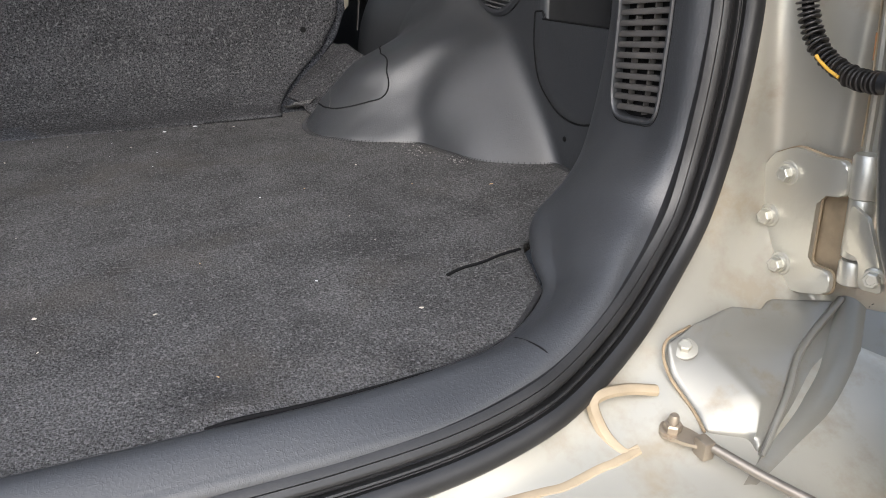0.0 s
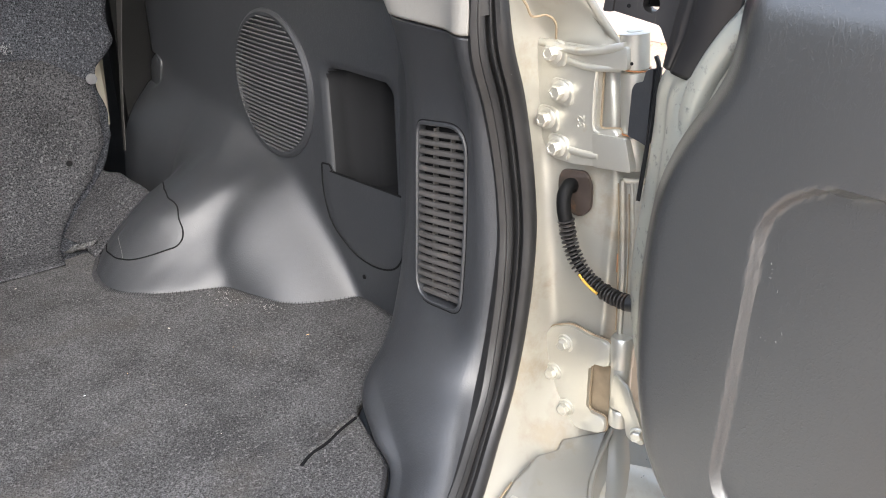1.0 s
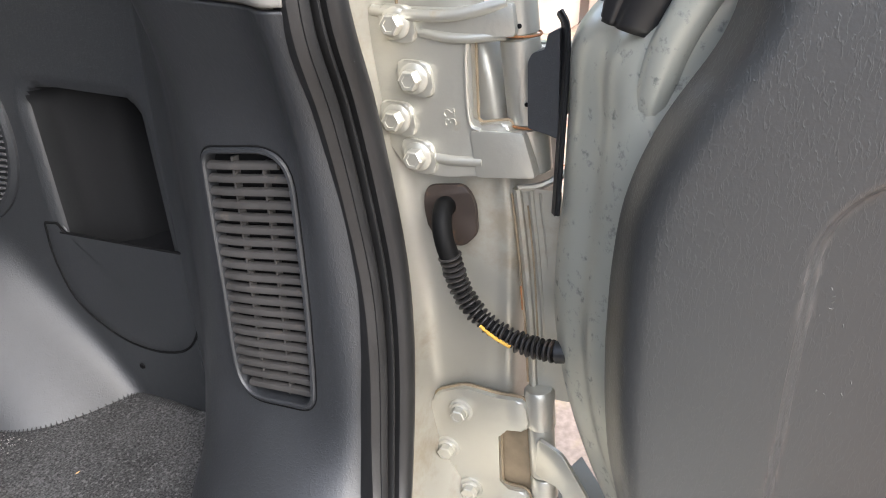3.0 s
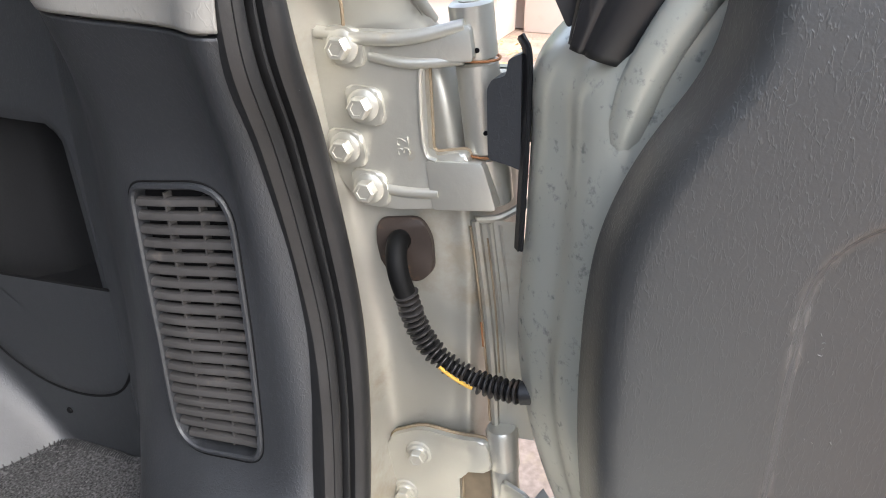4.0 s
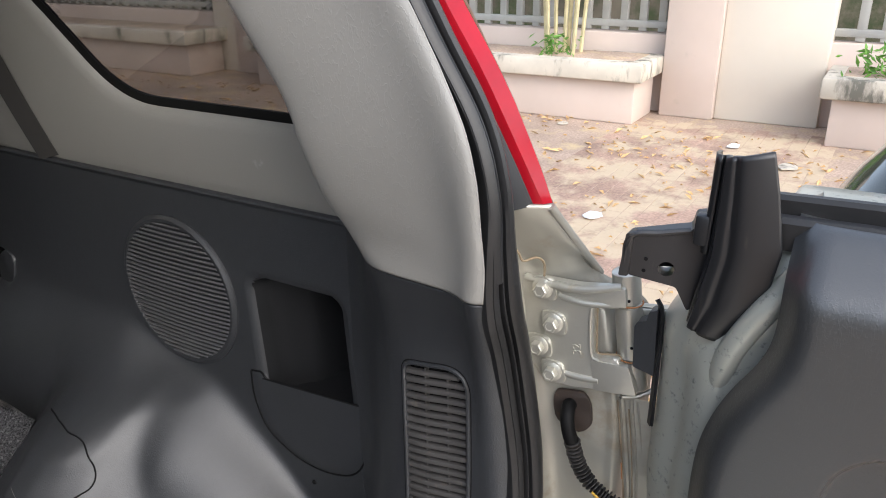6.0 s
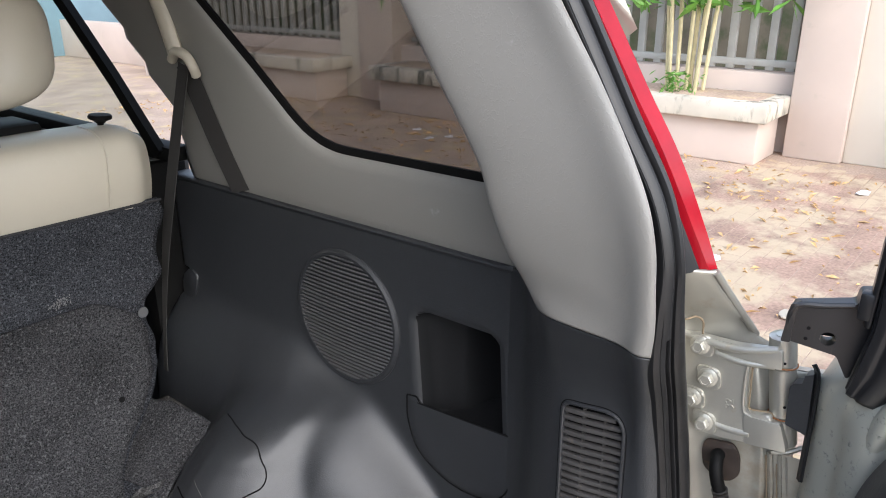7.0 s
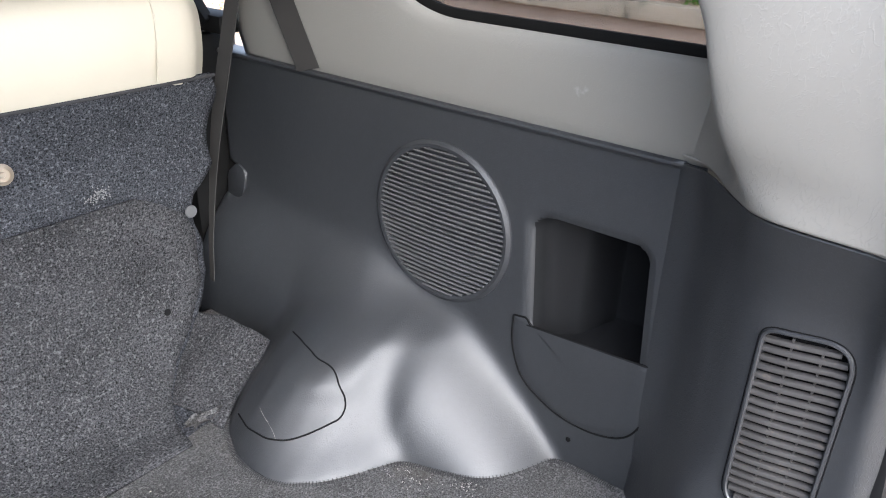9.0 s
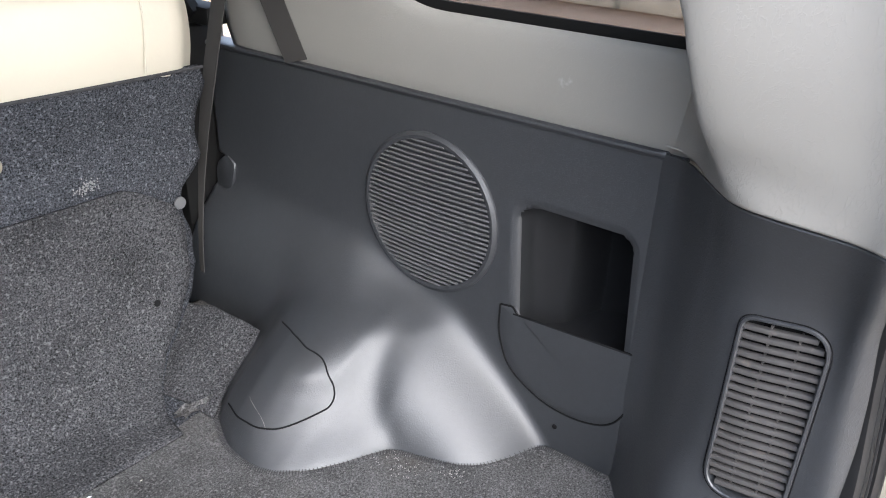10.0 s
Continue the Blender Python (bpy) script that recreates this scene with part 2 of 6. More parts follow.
def part(name, bm, mat, parent, label="", smooth=True):
    ob = new(name, mesh_of(bm, name, mat, smooth))
    ob.parent = parent
    chain, p = Vector((0, 0, 0)), parent
    while p:
        chain, p = chain + p.location, p.parent
    ob.location = -chain
    return tagged(ob, label)


def solid(ob, thickness, offset=1.0):
    s = ob.modifiers.new("thickness", "SOLIDIFY")
    s.thickness, s.offset = thickness, offset
    return ob


def smoothstep(a, b, x):
    t = np.clip((x - a) / (b - a), 0, 1)
    return t * t * (3 - 2 * t)


def catmull(points, n, closed=False):
    p = np.array(points, float)
    m = len(p)
    out = []
    total = n if closed else n - 1
    for i in range(n):
        s = i / total * (m if closed else m - 1)
        k = min(int(s), m - 1 if closed else m - 2)
        f = s - k
        idx = [(k + j) % m if closed else min(max(k + j, 0), m - 1) for j in (-1, 0, 1, 2)]
        a, b, c, d = p[idx]
        if not closed and k == 0:
            a = 2 * b - c
        if not closed and k == m - 2:
            d = 2 * c - b
        out.append(0.5 * (2 * b + (c - a) * f + (2 * a - 5 * b + 4 * c - d) * f * f + (3 * b - a - 3 * c + d) * f ** 3))
    return np.array(out)


def net(rows, bm=None, close_u=False, close_v=False):
    """Quads over rows of points."""
    bm = bm or bmesh.new()
    vs = [[bm.verts.new(tuple(p)) for p in r] for r in rows]
    nu, nv = len(vs), len(vs[0])
    for i in range(nu if close_u else nu - 1):
        for j in range(nv if close_v else nv - 1):
            bm.faces.new((vs[i][j], vs[(i + 1) % nu][j], vs[(i + 1) % nu][(j + 1) % nv], vs[i][(j + 1) % nv]))
    return bm


def loft(sections, nu, nv):
    cols = np.array([catmull(s, nv) for s in sections])
    return np.stack([catmull(cols[:, j], nu) for j in range(nv)], axis=1)


def sweep(path, profile, normal, bm=None, cap=True, closed=True, size=None):
    """Profile (a across, b along the normal) carried along a path; normal is a vector or a function of the index, size a function of the point."""
    path = [Vector(p) for p in path]
    rows = []
    for i, p in enumerate(path):
        t = (path[min(i + 1, len(path) - 1)] - path[max(i - 1, 0)]).normalized()
        nn = Vector(normal(i) if callable(normal) else normal)
        a = t.cross(nn).normalized()
        b = a.cross(t).normalized()
        k = size(p) if size else 1.0
        rows.append([p + a * u * k + b * v for u, v in profile])
    bm = net(rows, bm, close_v=closed)
    if cap and closed:
        bm.verts.ensure_lookup_table()
        n = len(profile)
        base = len(bm.verts) - n * len(rows)
        bm.faces.new([bm.verts[base + k] for k in range(n)])
        bm.faces.new([bm.verts[len(bm.verts) - n + k] for k in range(n)][::-1])
    return bm


def ring_profile(r, n=10, ry=None):
    return [(r * math.cos(2 * math.pi * k / n), (ry or r) * math.sin(2 * math.pi * k / n)) for k in range(n)]


def tube(points, r, n=10, samples=None, bm=None, ry=None):
    pts = catmull(points, samples or max(2, len(points) * 6)) if len(points) > 2 else np.array(points, float)
    d = Vector(tuple(pts[-1] - pts[0])).normalized()
    ref = Vector((0.13, 0.21, 1)) if abs(d.z) < 0.8 else Vector((1, 0.17, 0.1))
    return sweep(pts, ring_profile(r, n, ry), ref, bm)


def box(x0, x1, y0, y1, z0, z1, bevel=0.0, bm=None, seg=2):
    own = bmesh.new()
    bmesh.ops.create_cube(own, size=1)
    bmesh.ops.transform(own, matrix=Matrix.Translation(((x0 + x1) / 2, (y0 + y1) / 2, (z0 + z1) / 2)) @ Matrix.Diagonal((x1 - x0, y1 - y0, z1 - z0, 1)), verts=own.verts)
    if bevel:
        bmesh.ops.bevel(own, geom=own.edges[:], offset=bevel, segments=seg, affect="EDGES", profile=0.5)
    return join(bm, own)


def join(bm, own):
    if bm is None:
        return own
    tmp = bpy.data.meshes.new("tmp")
    own.to_mesh(tmp)
    own.free()
    bm.from_mesh(tmp)
    bpy.data.meshes.remove(tmp)
    return bm


def prism(outline, place, depth, bevel=0.0, bm=None, seg=2):
    """Outline (u, v) extruded by depth; place maps (u, v, w) to a point, w from 0 to depth."""
    own = bmesh.new()
    lo = [own.verts.new(place(u, v, 0)) for u, v in outline]
    hi = [own.verts.new(place(u, v, depth)) for u, v in outline]
    own.faces.new(lo[::-1])
    top = own.faces.new(hi)
    for k in range(len(lo)):
        own.faces.new((lo[k], lo[(k + 1) % len(lo)], hi[(k + 1) % len(lo)], hi[k]))
    if bevel:
        bmesh.ops.bevel(own, geom=list(top.edges), offset=bevel, segments=seg, affect="EDGES", profile=0.5)
    return join(bm, own)


def rounded(points, r, n=5):
    """A polygon with its corners rounded."""
    out = []
    m = len(points)
    for k in range(m):
        p, a, b = np.array(points[k], float), np.array(points[k - 1], float), np.array(points[(k + 1) % m], float)
        rr = r[k] if isinstance(r, (list, tuple)) else r
        da, db = a - p, b - p
        la, lb = np.linalg.norm(da), np.linalg.norm(db)
        q = min(rr, la * 0.48, lb * 0.48)
        s, e = p + da / la * q, p + db / lb * q
        for i in range(n + 1):
            f = i / n
            out.append(tuple((1 - f) ** 2 * s + 2 * f * (1 - f) * p + f * f * e))
    return out


def even(loop, n):
    """A closed loop with n evenly spaced points."""
    p = np.array(loop + loop[:1], float)
    s = np.concatenate([[0], np.cumsum(np.linalg.norm(np.diff(p, axis=0), axis=1))])
    q = np.linspace(0, s[-1], n, endpoint=False)
    return [(float(np.interp(a, s, p[:, 0])), float(np.interp(a, s, p[:, 1]))) for a in q]


def lathe(profile, m, n=24, bm=None):
    """Profile of (radius, height) turned round the local z of m."""
    rows = [[m @ Vector((r * math.cos(2 * math.pi * k / n), r * math.sin(2 * math.pi * k / n), h)) for k in range(n)] for r, h in profile]
    own = net(rows, close_v=True)
    own.verts.ensure_lookup_table()
    for base, flip in ((0, True), (len(own.verts) - n, False)):
        ring = [own.verts[base + k] for k in range(n)]
        if profile[0 if flip else -1][0] > 1e-5:
            own.faces.new(ring[::-1] if flip else ring)
    return join(bm, own)


def facing(p, d):
    """A matrix at p whose z points along d."""
    return Matrix.Translation(p) @ Vector(d).to_track_quat("Z", "Y").to_matrix().to_4x4()


def hex_bolt(name, p, d, r, parent, mat, flange=1.6, h=1.0):
    m = facing(p, d)
    bolt = part(name, lathe([(r * flange, 0), (r * flange, r * 0.22), (r * 1.1, r * 0.42)], m, 20), mat, parent)
    part("bolt_head", lathe([(r, r * 0.35), (r, r * (0.35 + h * 0.9)), (r * 0.86, r * (0.35 + h)), (r * 0.6, r * (0.35 + h)), (r * 0.55, r * (0.28 + h))], m, 6), mat, bolt, smooth=False)
    return bolt


# ---- car: floor, side panel, pillars ----
def blurred(at, values, x, sigma):
    """Values between knots, with the corners rounded off."""
    step = x[1] - x[0]
    k = np.arange(-int(3 * sigma / step), int(3 * sigma / step) + 1)
    w = np.exp(-0.5 * (k * step / sigma) ** 2)
    pad = len(k) // 2
    v = np.interp(np.concatenate([x[0] + k[:pad] * step, x, x[-1] + k[pad + 1:] * step]), at, values)
    return np.convolve(v, w / w.sum(), "valid")


NOSE_Y = [1.02, 1.05, 1.08, 1.11, 1.14, 1.17, 1.20, 1.24, 1.29, 1.35, 1.42, 1.50]
NOSE = {0.655: [0, 0.10, 0.205, 0.26, 0.287, 0.297, 0.298, 0.289, 0.265, 0.205, 0.09, 0],
        0.690: [0, 0.02, 0.110, 0.178, 0.225, 0.252, 0.265, 0.263, 0.240, 0.165, 0.05, 0],
        0.722: [0, 0, 0.04, 0.12, 0.178, 0.207, 0.225, 0.230, 0.200, 0.115, 0.02, 0],
        0.750: [0, 0, 0, 0.08, 0.157, 0.192, 0.205, 0.203, 0.165, 0.065, 0, 0],
        0.766: [0, 0, 0, 0.06, 0.135, 0.162, 0.170, 0.165, 0.125, 0.03, 0, 0],
        0.790: [0, 0, 0, 0.04, 0.095, 0.107, 0.110, 0.102, 0.070, 0, 0, 0],
        0.815: [0, 0, 0, 0.02, 0.04, 0.05, 0.05, 0.045, 0.02, 0, 0, 0],
        0.845: [0] * 12}
FINE_Y, FINE_Z = np.arange(0.70, 1.70, 0.003), np.arange(0.58, 1.15, 0.003)


def nose_map():
    """The nose of the arch on a fine grid, its creases softened."""
    rows = [np.interp(FINE_Y, NOSE_Y, v) for v in NOSE.values()]
    grid = np.stack([np.interp(FINE_Z, list(NOSE), col) for col in np.array(rows).T], 1)
    k = np.exp(-0.5 * (np.arange(-8, 9) * 0.003 / 0.0055) ** 2)
    for axis in (0, 1):
        grid = np.apply_along_axis(lambda v: np.convolve(np.pad(v, 8, "edge"), k / k.sum(), "valid"), axis, grid)
    return grid


NOSE_MAP = nose_map()
ROOF_Y = [0.84, 0.87, 0.90, 0.94, 0.998, 1.041, 1.084, 1.139, 1.196, 1.30, 1.50, 1.65]
ROOF_Z = blurred(ROOF_Y, [0.56, 0.605, 0.652, 0.695, 0.745, 0.782, 0.808, 0.832, 0.846, 0.858, 0.868, 0.87], FINE_Y, 0.018)
LEAN = np.cos(np.arctan(np.gradient(ROOF_Z, FINE_Y)))


def bulge(y, z):
    """How far the wheel arch stands out of the side panel."""
    fy, fz = np.clip((y - 0.70) / 0.003, 0, len(FINE_Y) - 1.001), np.clip((z - 0.58) / 0.003, 0, len(FINE_Z) - 1.001)
    i, j = int(fz), int(fy)
    u, v = fz - i, fy - j
    n = NOSE_MAP
    nose = (n[i, j] * (1 - v) + n[i, j + 1] * v) * (1 - u) + (n[i + 1, j] * (1 - v) + n[i + 1, j + 1] * v) * u
    below = (np.interp(y, FINE_Y, ROOF_Z) - z) * np.interp(y, FINE_Y, LEAN)
    soft = np.interp(y, [0.92, 1.15], [0.005, 0.014])
    below = soft * np.log(1 + np.exp(np.clip(below / soft, -30, 30)))
    body = np.interp(y, [0.95, 1.07, 1.22, 1.36, 1.50], [0.145, 0.165, 0.145, 0.105, 0.10]) * (1 - np.exp(-below / np.interp(y, [0.92, 1.15], [0.0235, 0.060])))
    return (nose ** 5 + body ** 5) ** 0.2 * smoothstep(0.108, 0.168, np.hypot(y - 1.115, z - 0.951))


def round_box(u, v, cu, cv, hu, hv, r):
    """Distance to a rectangle with round corners, negative inside."""
    du, dv = np.abs(u - cu) - hu + r, np.abs(v - cv) - hv + r
    return np.hypot(np.maximum(du, 0), np.maximum(dv, 0)) + np.minimum(np.maximum(du, dv), 0) - r


def pocket(y, z):
    """How deep the storage pocket goes into the side panel."""
    ys = y - (z - 0.93) * 0.06
    zs = z + (y - 0.885) * 0.02
    d = round_box(ys, zs, 0.885, 0.909, 0.079, 0.099, 0.022)
    deep = smoothstep(0.0, -0.007, d)
    floor_in = 0.030 + 0.04 * smoothstep(0.966, 0.915, y) + 0.07 * smoothstep(0.922, 0.895, y)
    return deep * floor_in + 0.004 * smoothstep(0.012, 0.0, d) * (1 - deep)


def side_x(y, z):
    speaker = 0.012 * smoothstep(0.1115, 0.1085, np.hypot(y - 1.115, z - 0.951))
    hollow = 0.014 * smoothstep(1.0, 0.55, np.hypot((y - 1.583) / 0.036, (z - 0.893 - (y - 1.58) * 0.3) / 0.034))
    return 0.54 - bulge(y, z) + pocket(y, z) + speaker + hollow + 0.005 * smoothstep(0.7895, 0.7855, y)


ys = np.concatenate([np.arange(0.765, 0.780, 0.0035), np.arange(0.780, 0.798, 0.0007), np.arange(0.798, 1.06, 0.0035), np.arange(1.06, 1.60, 0.006)])
zs = np.concatenate([np.arange(0.60, 1.108, 0.0045), [1.1085, 1.112]])
rows = []
for z in zs:
    lean = ys + (z - 0.93) * 0.06 * np.interp(ys, [0.765, 0.80, 0.97, 1.05], [0, 1, 1, 0])
    rows.append([(float(side_x(y, z)), y, z) for y in lean])
for dx, z in ((-0.0008, 1.1135), (-0.0032, 1.1150), (-0.0042, 1.1175), (-0.0034, 1.1202), (0.0, 1.1220), (0.006, 1.1222), (0.035, 1.1222)):
    rows.append([(float(side_x(y, 1.112)) + dx * float(smoothstep(0.778, 0.808, y)), y, z) for y in ys])
panel_bm = net(rows)
# faces deep in the pocket get the darker colour that paints its shade
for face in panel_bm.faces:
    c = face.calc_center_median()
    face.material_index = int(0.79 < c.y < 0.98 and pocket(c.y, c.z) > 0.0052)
side_panel = thing("side_panel", "charcoal grained plastic cargo side panel with a wheel arch bulge", "trim panel", panel_bm, [PANEL, POCKET_SHADE])
solid(side_panel, 0.003, -1)

# storage cover below the pocket
cover = rounded([(0.983, 0.853), (0.963, 0.856), (0.955, 0.846), (0.797, 0.856), (0.783, 0.858), (0.776, 0.79), (0.80, 0.738), (0.85, 0.722), (0.905, 0.725), (0.965, 0.757), (0.984, 0.81)], [0.003, 0.004, 0.004, 0.003, 0.004, 0.03, 0.03, 0.03, 0.03, 0.03, 0.03], 4)


def on_panel(y, z, lift=0.0):
    return Vector((0.54 - float(bulge(y, z)) - lift, y, z))


rings = []
for f, lift in ((0.97, -0.004), (1.0, -0.003), (1.0, 0.0002), (0.985, 0.0009), (0.8, 0.0010), (0.5, 0.0010), (0.05, 0.0010)):
    rings.append([on_panel(0.878 + (u - 0.878) * f, 0.795 + (v - 0.795) * f, lift) for u, v in cover])
part("storage_cover", net(rings, close_v=True), PANEL, side_panel, "flat removable cover with a notch")
part("cover_gap", tube([on_panel(0.878 + (u - 0.878) * 1.012, 0.795 + (v - 0.795) * 1.016, 0.0001) for u, v in cover + cover[:1]], 0.0015, 6, 160), BLACK, side_panel, "dark gap round the cover")

# round access cap on the arch, outlined by a fine gap
cap_line = catmull([(1.284, 0.7652), (1.242, 0.771), (1.204, 0.7694), (1.168, 0.7646), (1.146, 0.7445), (1.1365, 0.7265), (1.134, 0.713), (1.141, 0.7072), (1.156, 0.6986), (1.173, 0.6928), (1.193, 0.6906), (1.223, 0.6888), (1.253, 0.6859), (1.278, 0.6828)], 70)
part("cap_gap", tube([on_panel(y, z, 0.0001) for y, z in cap_line], 0.0013, 6, 70), BLACK, side_panel, "fine dark gap round the access cap")
part("scratch", tube([on_panel(1.26, 0.715, -0.0001), on_panel(1.235, 0.709, -0.0001), on_panel(1.20, 0.699, -0.0001), on_panel(1.185, 0.690, -0.0001)], 0.0003, 4), GREY, side_panel, "thin pale scratch")
part("panel_clip", lathe([(0.0038, 0), (0.0032, 0.0015), (0.0014, 0.002)], facing((0.539, 0.88, 0.695), (-1, 0, 0)), 12), BLACK, side_panel)
part("belt_guide", prism(rounded([(1.545, 0.915), (1.552, 0.875), (1.570, 0.850), (1.592, 0.860), (1.596, 0.905), (1.57, 0.928)], 0.008, 4), lambda u, v, w: Vector((0.541 - w * (0.3 + 0.7 * (1.0 - (v - 0.85) / 0.08)), u, v)), 0.014, 0.003), PANEL, side_panel)

# loudspeaker grille
SY, SZ, SR = 1.115, 0.951, 0.117
grille = thing("speaker_grille", "round charcoal plastic speaker grille with fine horizontal slats", "speaker grille", None, None, (0.54, SY, SZ))
gm = facing((0.541, SY, SZ), (-1, 0, 0))
part("bezel", lathe([(SR + 0.003, -0.004), (SR + 0.002, 0.004), (SR - 0.003, 0.0075), (SR - 0.008, 0.007), (SR - 0.0095, 0.002), (SR - 0.0095, -0.003)], gm, 72), PANEL, grille, "smooth charcoal bezel")
# black disc stands in for the shade behind the slats
part("shade_backing", lathe([(SR - 0.006, -0.0115), (SR - 0.006, -0.0095), (0.001, -0.0095)], gm, 48), BLACK, grille)
count = 31
for k in range(count):
    v = -SR + 0.012 + (2 * SR - 0.024) * k / (count - 1)
    half = math.sqrt(max((SR - 0.0085) ** 2 - v * v, 0.0001))
    pts = [(0.541 - 0.0055 - 0.005 * (1 - ((half * f) ** 2 + v * v) / SR ** 2), SY + half * f, SZ + v) for f in np.linspace(-1, 1, 9)]
    part("slat", sweep(pts, [(-0.0008, -0.002), (-0.0011, 0.0006), (-0.0004, 0.0022), (0.0007, 0.0019), (0.0011, 0.0), (0.0008, -0.002)], (-1, 0, 0)), GRILLE, grille)

# ---- trim along the sill and up the pillar ----
def sill(x, yi=0.456, yo=0.413):
    return [(x, yi, 0.646), (x, yi - 0.002, 0.659), (x, yi - 0.009, 0.661), (x, yi - 0.020, 0.657), (x, yo + 0.009, 0.648), (x, yo + 0.002, 0.641), (x, yo - 0.001, 0.624)]


def level(z, pts):
    return [(x, y, z) for x, y in pts]


trim_sections = [
    sill(-0.66), sill(-0.3), sill(0.0), sill(0.10, 0.457), sill(0.19, 0.467, 0.418),
    [(0.253, 0.489, 0.648), (0.255, 0.484, 0.660), (0.259, 0.474, 0.665), (0.264, 0.464, 0.667), (0.270, 0.450, 0.665), (0.275, 0.441, 0.660), (0.278, 0.434, 0.646)],
    [(0.336, 0.548, 0.646), (0.318, 0.534, 0.668), (0.322, 0.520, 0.675), (0.326, 0.502, 0.685), (0.331, 0.484, 0.690), (0.335, 0.470, 0.687), (0.341, 0.462, 0.676)],
    [(0.362, 0.612, 0.646), (0.337, 0.592, 0.681), (0.350, 0.577, 0.693), (0.359, 0.552, 0.708), (0.370, 0.524, 0.718), (0.379, 0.506, 0.719), (0.389, 0.496, 0.711)],
    [(0.412, 0.700, 0.648), (0.380, 0.664, 0.688), (0.386, 0.640, 0.709), (0.396, 0.603, 0.731), (0.408, 0.563, 0.746), (0.418, 0.534, 0.749), (0.430, 0.518, 0.743)],
    [(0.543, 0.790, 0.655), (0.494, 0.740, 0.705), (0.453, 0.695, 0.745), (0.450, 0.645, 0.780), (0.449, 0.583, 0.796), (0.445, 0.542, 0.804), (0.454, 0.524, 0.804)],
    [(0.5434, 0.791, 0.80), (0.525, 0.754, 0.825), (0.474, 0.698, 0.842), (0.4555, 0.650, 0.855), (0.4555, 0.578, 0.872), (0.4525, 0.544, 0.879), (0.461, 0.526, 0.880)],
    level(0.95, [(0.5434, 0.792), (0.526, 0.755), (0.483, 0.704), (0.456, 0.654), (0.4555, 0.578), (0.452, 0.549), (0.460, 0.531)]),
    level(1.03, [(0.5434, 0.792), (0.526, 0.755), (0.483, 0.704), (0.4555, 0.655), (0.4525, 0.578), (0.443, 0.553), (0.450, 0.536)]),
    level(1.08, [(0.5434, 0.792), (0.525, 0.755), (0.477, 0.706), (0.447, 0.660), (0.440, 0.578), (0.428, 0.552), (0.433, 0.537)]),
    [(0.5434, 0.792, 1.1195), (0.525, 0.756, 1.1215)] + level(1.125, [(0.466, 0.707), (0.434, 0.665), (0.424, 0.580), (0.412, 0.551), (0.415, 0.538)]),
]
VY, VZ, VHY, VHZ = 0.6135, 0.909, 0.0405, 0.110
surface = loft(trim_sections, 330, 150)


def vent_edge(y, z):
    """Distance to the vent's outline, negative inside: two tight and two wide corners."""
    zs = z - (VY - y) * 0.15
    return round_box(y, zs, VY, VZ, VHY, VHZ, np.where((y - VY) * (zs - VZ) > 0, 0.014, 0.032))


d = vent_edge(surface[..., 1], surface[..., 2])
front = surface.reshape(-1, 3).copy()
front = front[(front[:, 0] > 0.43) & (front[:, 0] < 0.50) & (front[:, 2] > 0.74)]


def trim_x(y, z):
    """Where the trim's face lies at y, z, outside its thickness."""
    near = (front[:, 1] - y) ** 2 + (front[:, 2] - z) ** 2
    pick = np.argpartition(near, 14)[:14]
    a = np.column_stack([np.ones(14), front[pick, 1] - y, front[pick, 2] - z])
    return float(np.linalg.lstsq(a, front[pick, 0], rcond=None)[0][0]) - 0.003


# the vent's opening: faces inside are taken out, those on the outline drawn back to it
inside = (d < 0) & (surface[..., 0] > 0.43) & (surface[..., 0] < 0.50)
for r, c in np.argwhere(inside & (d > -0.010)):
    y, z = surface[r, c, 1], surface[r, c, 2]
    for _ in range(3):
        at = vent_edge(y, z)
        slope = np.array([vent_edge(y + 1e-4, z) - at, vent_edge(y, z + 1e-4) - at]) / 1e-4
        y, z = np.array([y, z]) - at * slope / max(float(slope @ slope), 0.2)
    surface[r, c] = (trim_x(y, z) + 0.003, y, z)
trim_bm = net(surface)
trim_bm.verts.ensure_lookup_table()
flags = inside.reshape(-1)
trim_bm.verts.index_update()
bmesh.ops.delete(trim_bm, geom=[f for f in trim_bm.faces if all(flags[v.index] for v in f.verts)], context="FACES")
pillar_trim = thing("pillar_trim", "blue-black plastic trim along the sill and up the rear pillar", "trim panel", trim_bm, PANEL)
solid(pillar_trim, 0.003, -1)
joint = [(0.254, 0.4880, 0.657), (0.2585, 0.475, 0.6675), (0.2685, 0.4525, 0.6690), (0.277, 0.437, 0.6595)]
part("trim_joint", tube(joint, 0.0009, 5, 20), BLACK, pillar_trim)

marks = random.Random(12)
for k in range(16):
    x, f, a, l = marks.uniform(-0.10, 0.26), marks.uniform(0.15, 0.9), marks.uniform(-0.9, 0.9), marks.uniform(0.006, 0.02)
    yi, yo = float(np.interp(x, [0.10, 0.19, 0.255], [0.447, 0.458, 0.474])), float(np.interp(x, [0.10, 0.19, 0.255], [0.423, 0.428, 0.444]))
    ends = []
    for g in (f, min(max(f + l * math.sin(a) / 0.025, 0.1), 0.95)):
        ends.append((x + (l * math.cos(a) if ends else 0), yi + (yo - yi) * g, 0.6612 - 0.0125 * g + float(smoothstep(0.15, 0.27, x)) * 0.006))
    part("scratch", tube(ends, 0.00025, 4), SCRATCH, pillar_trim)

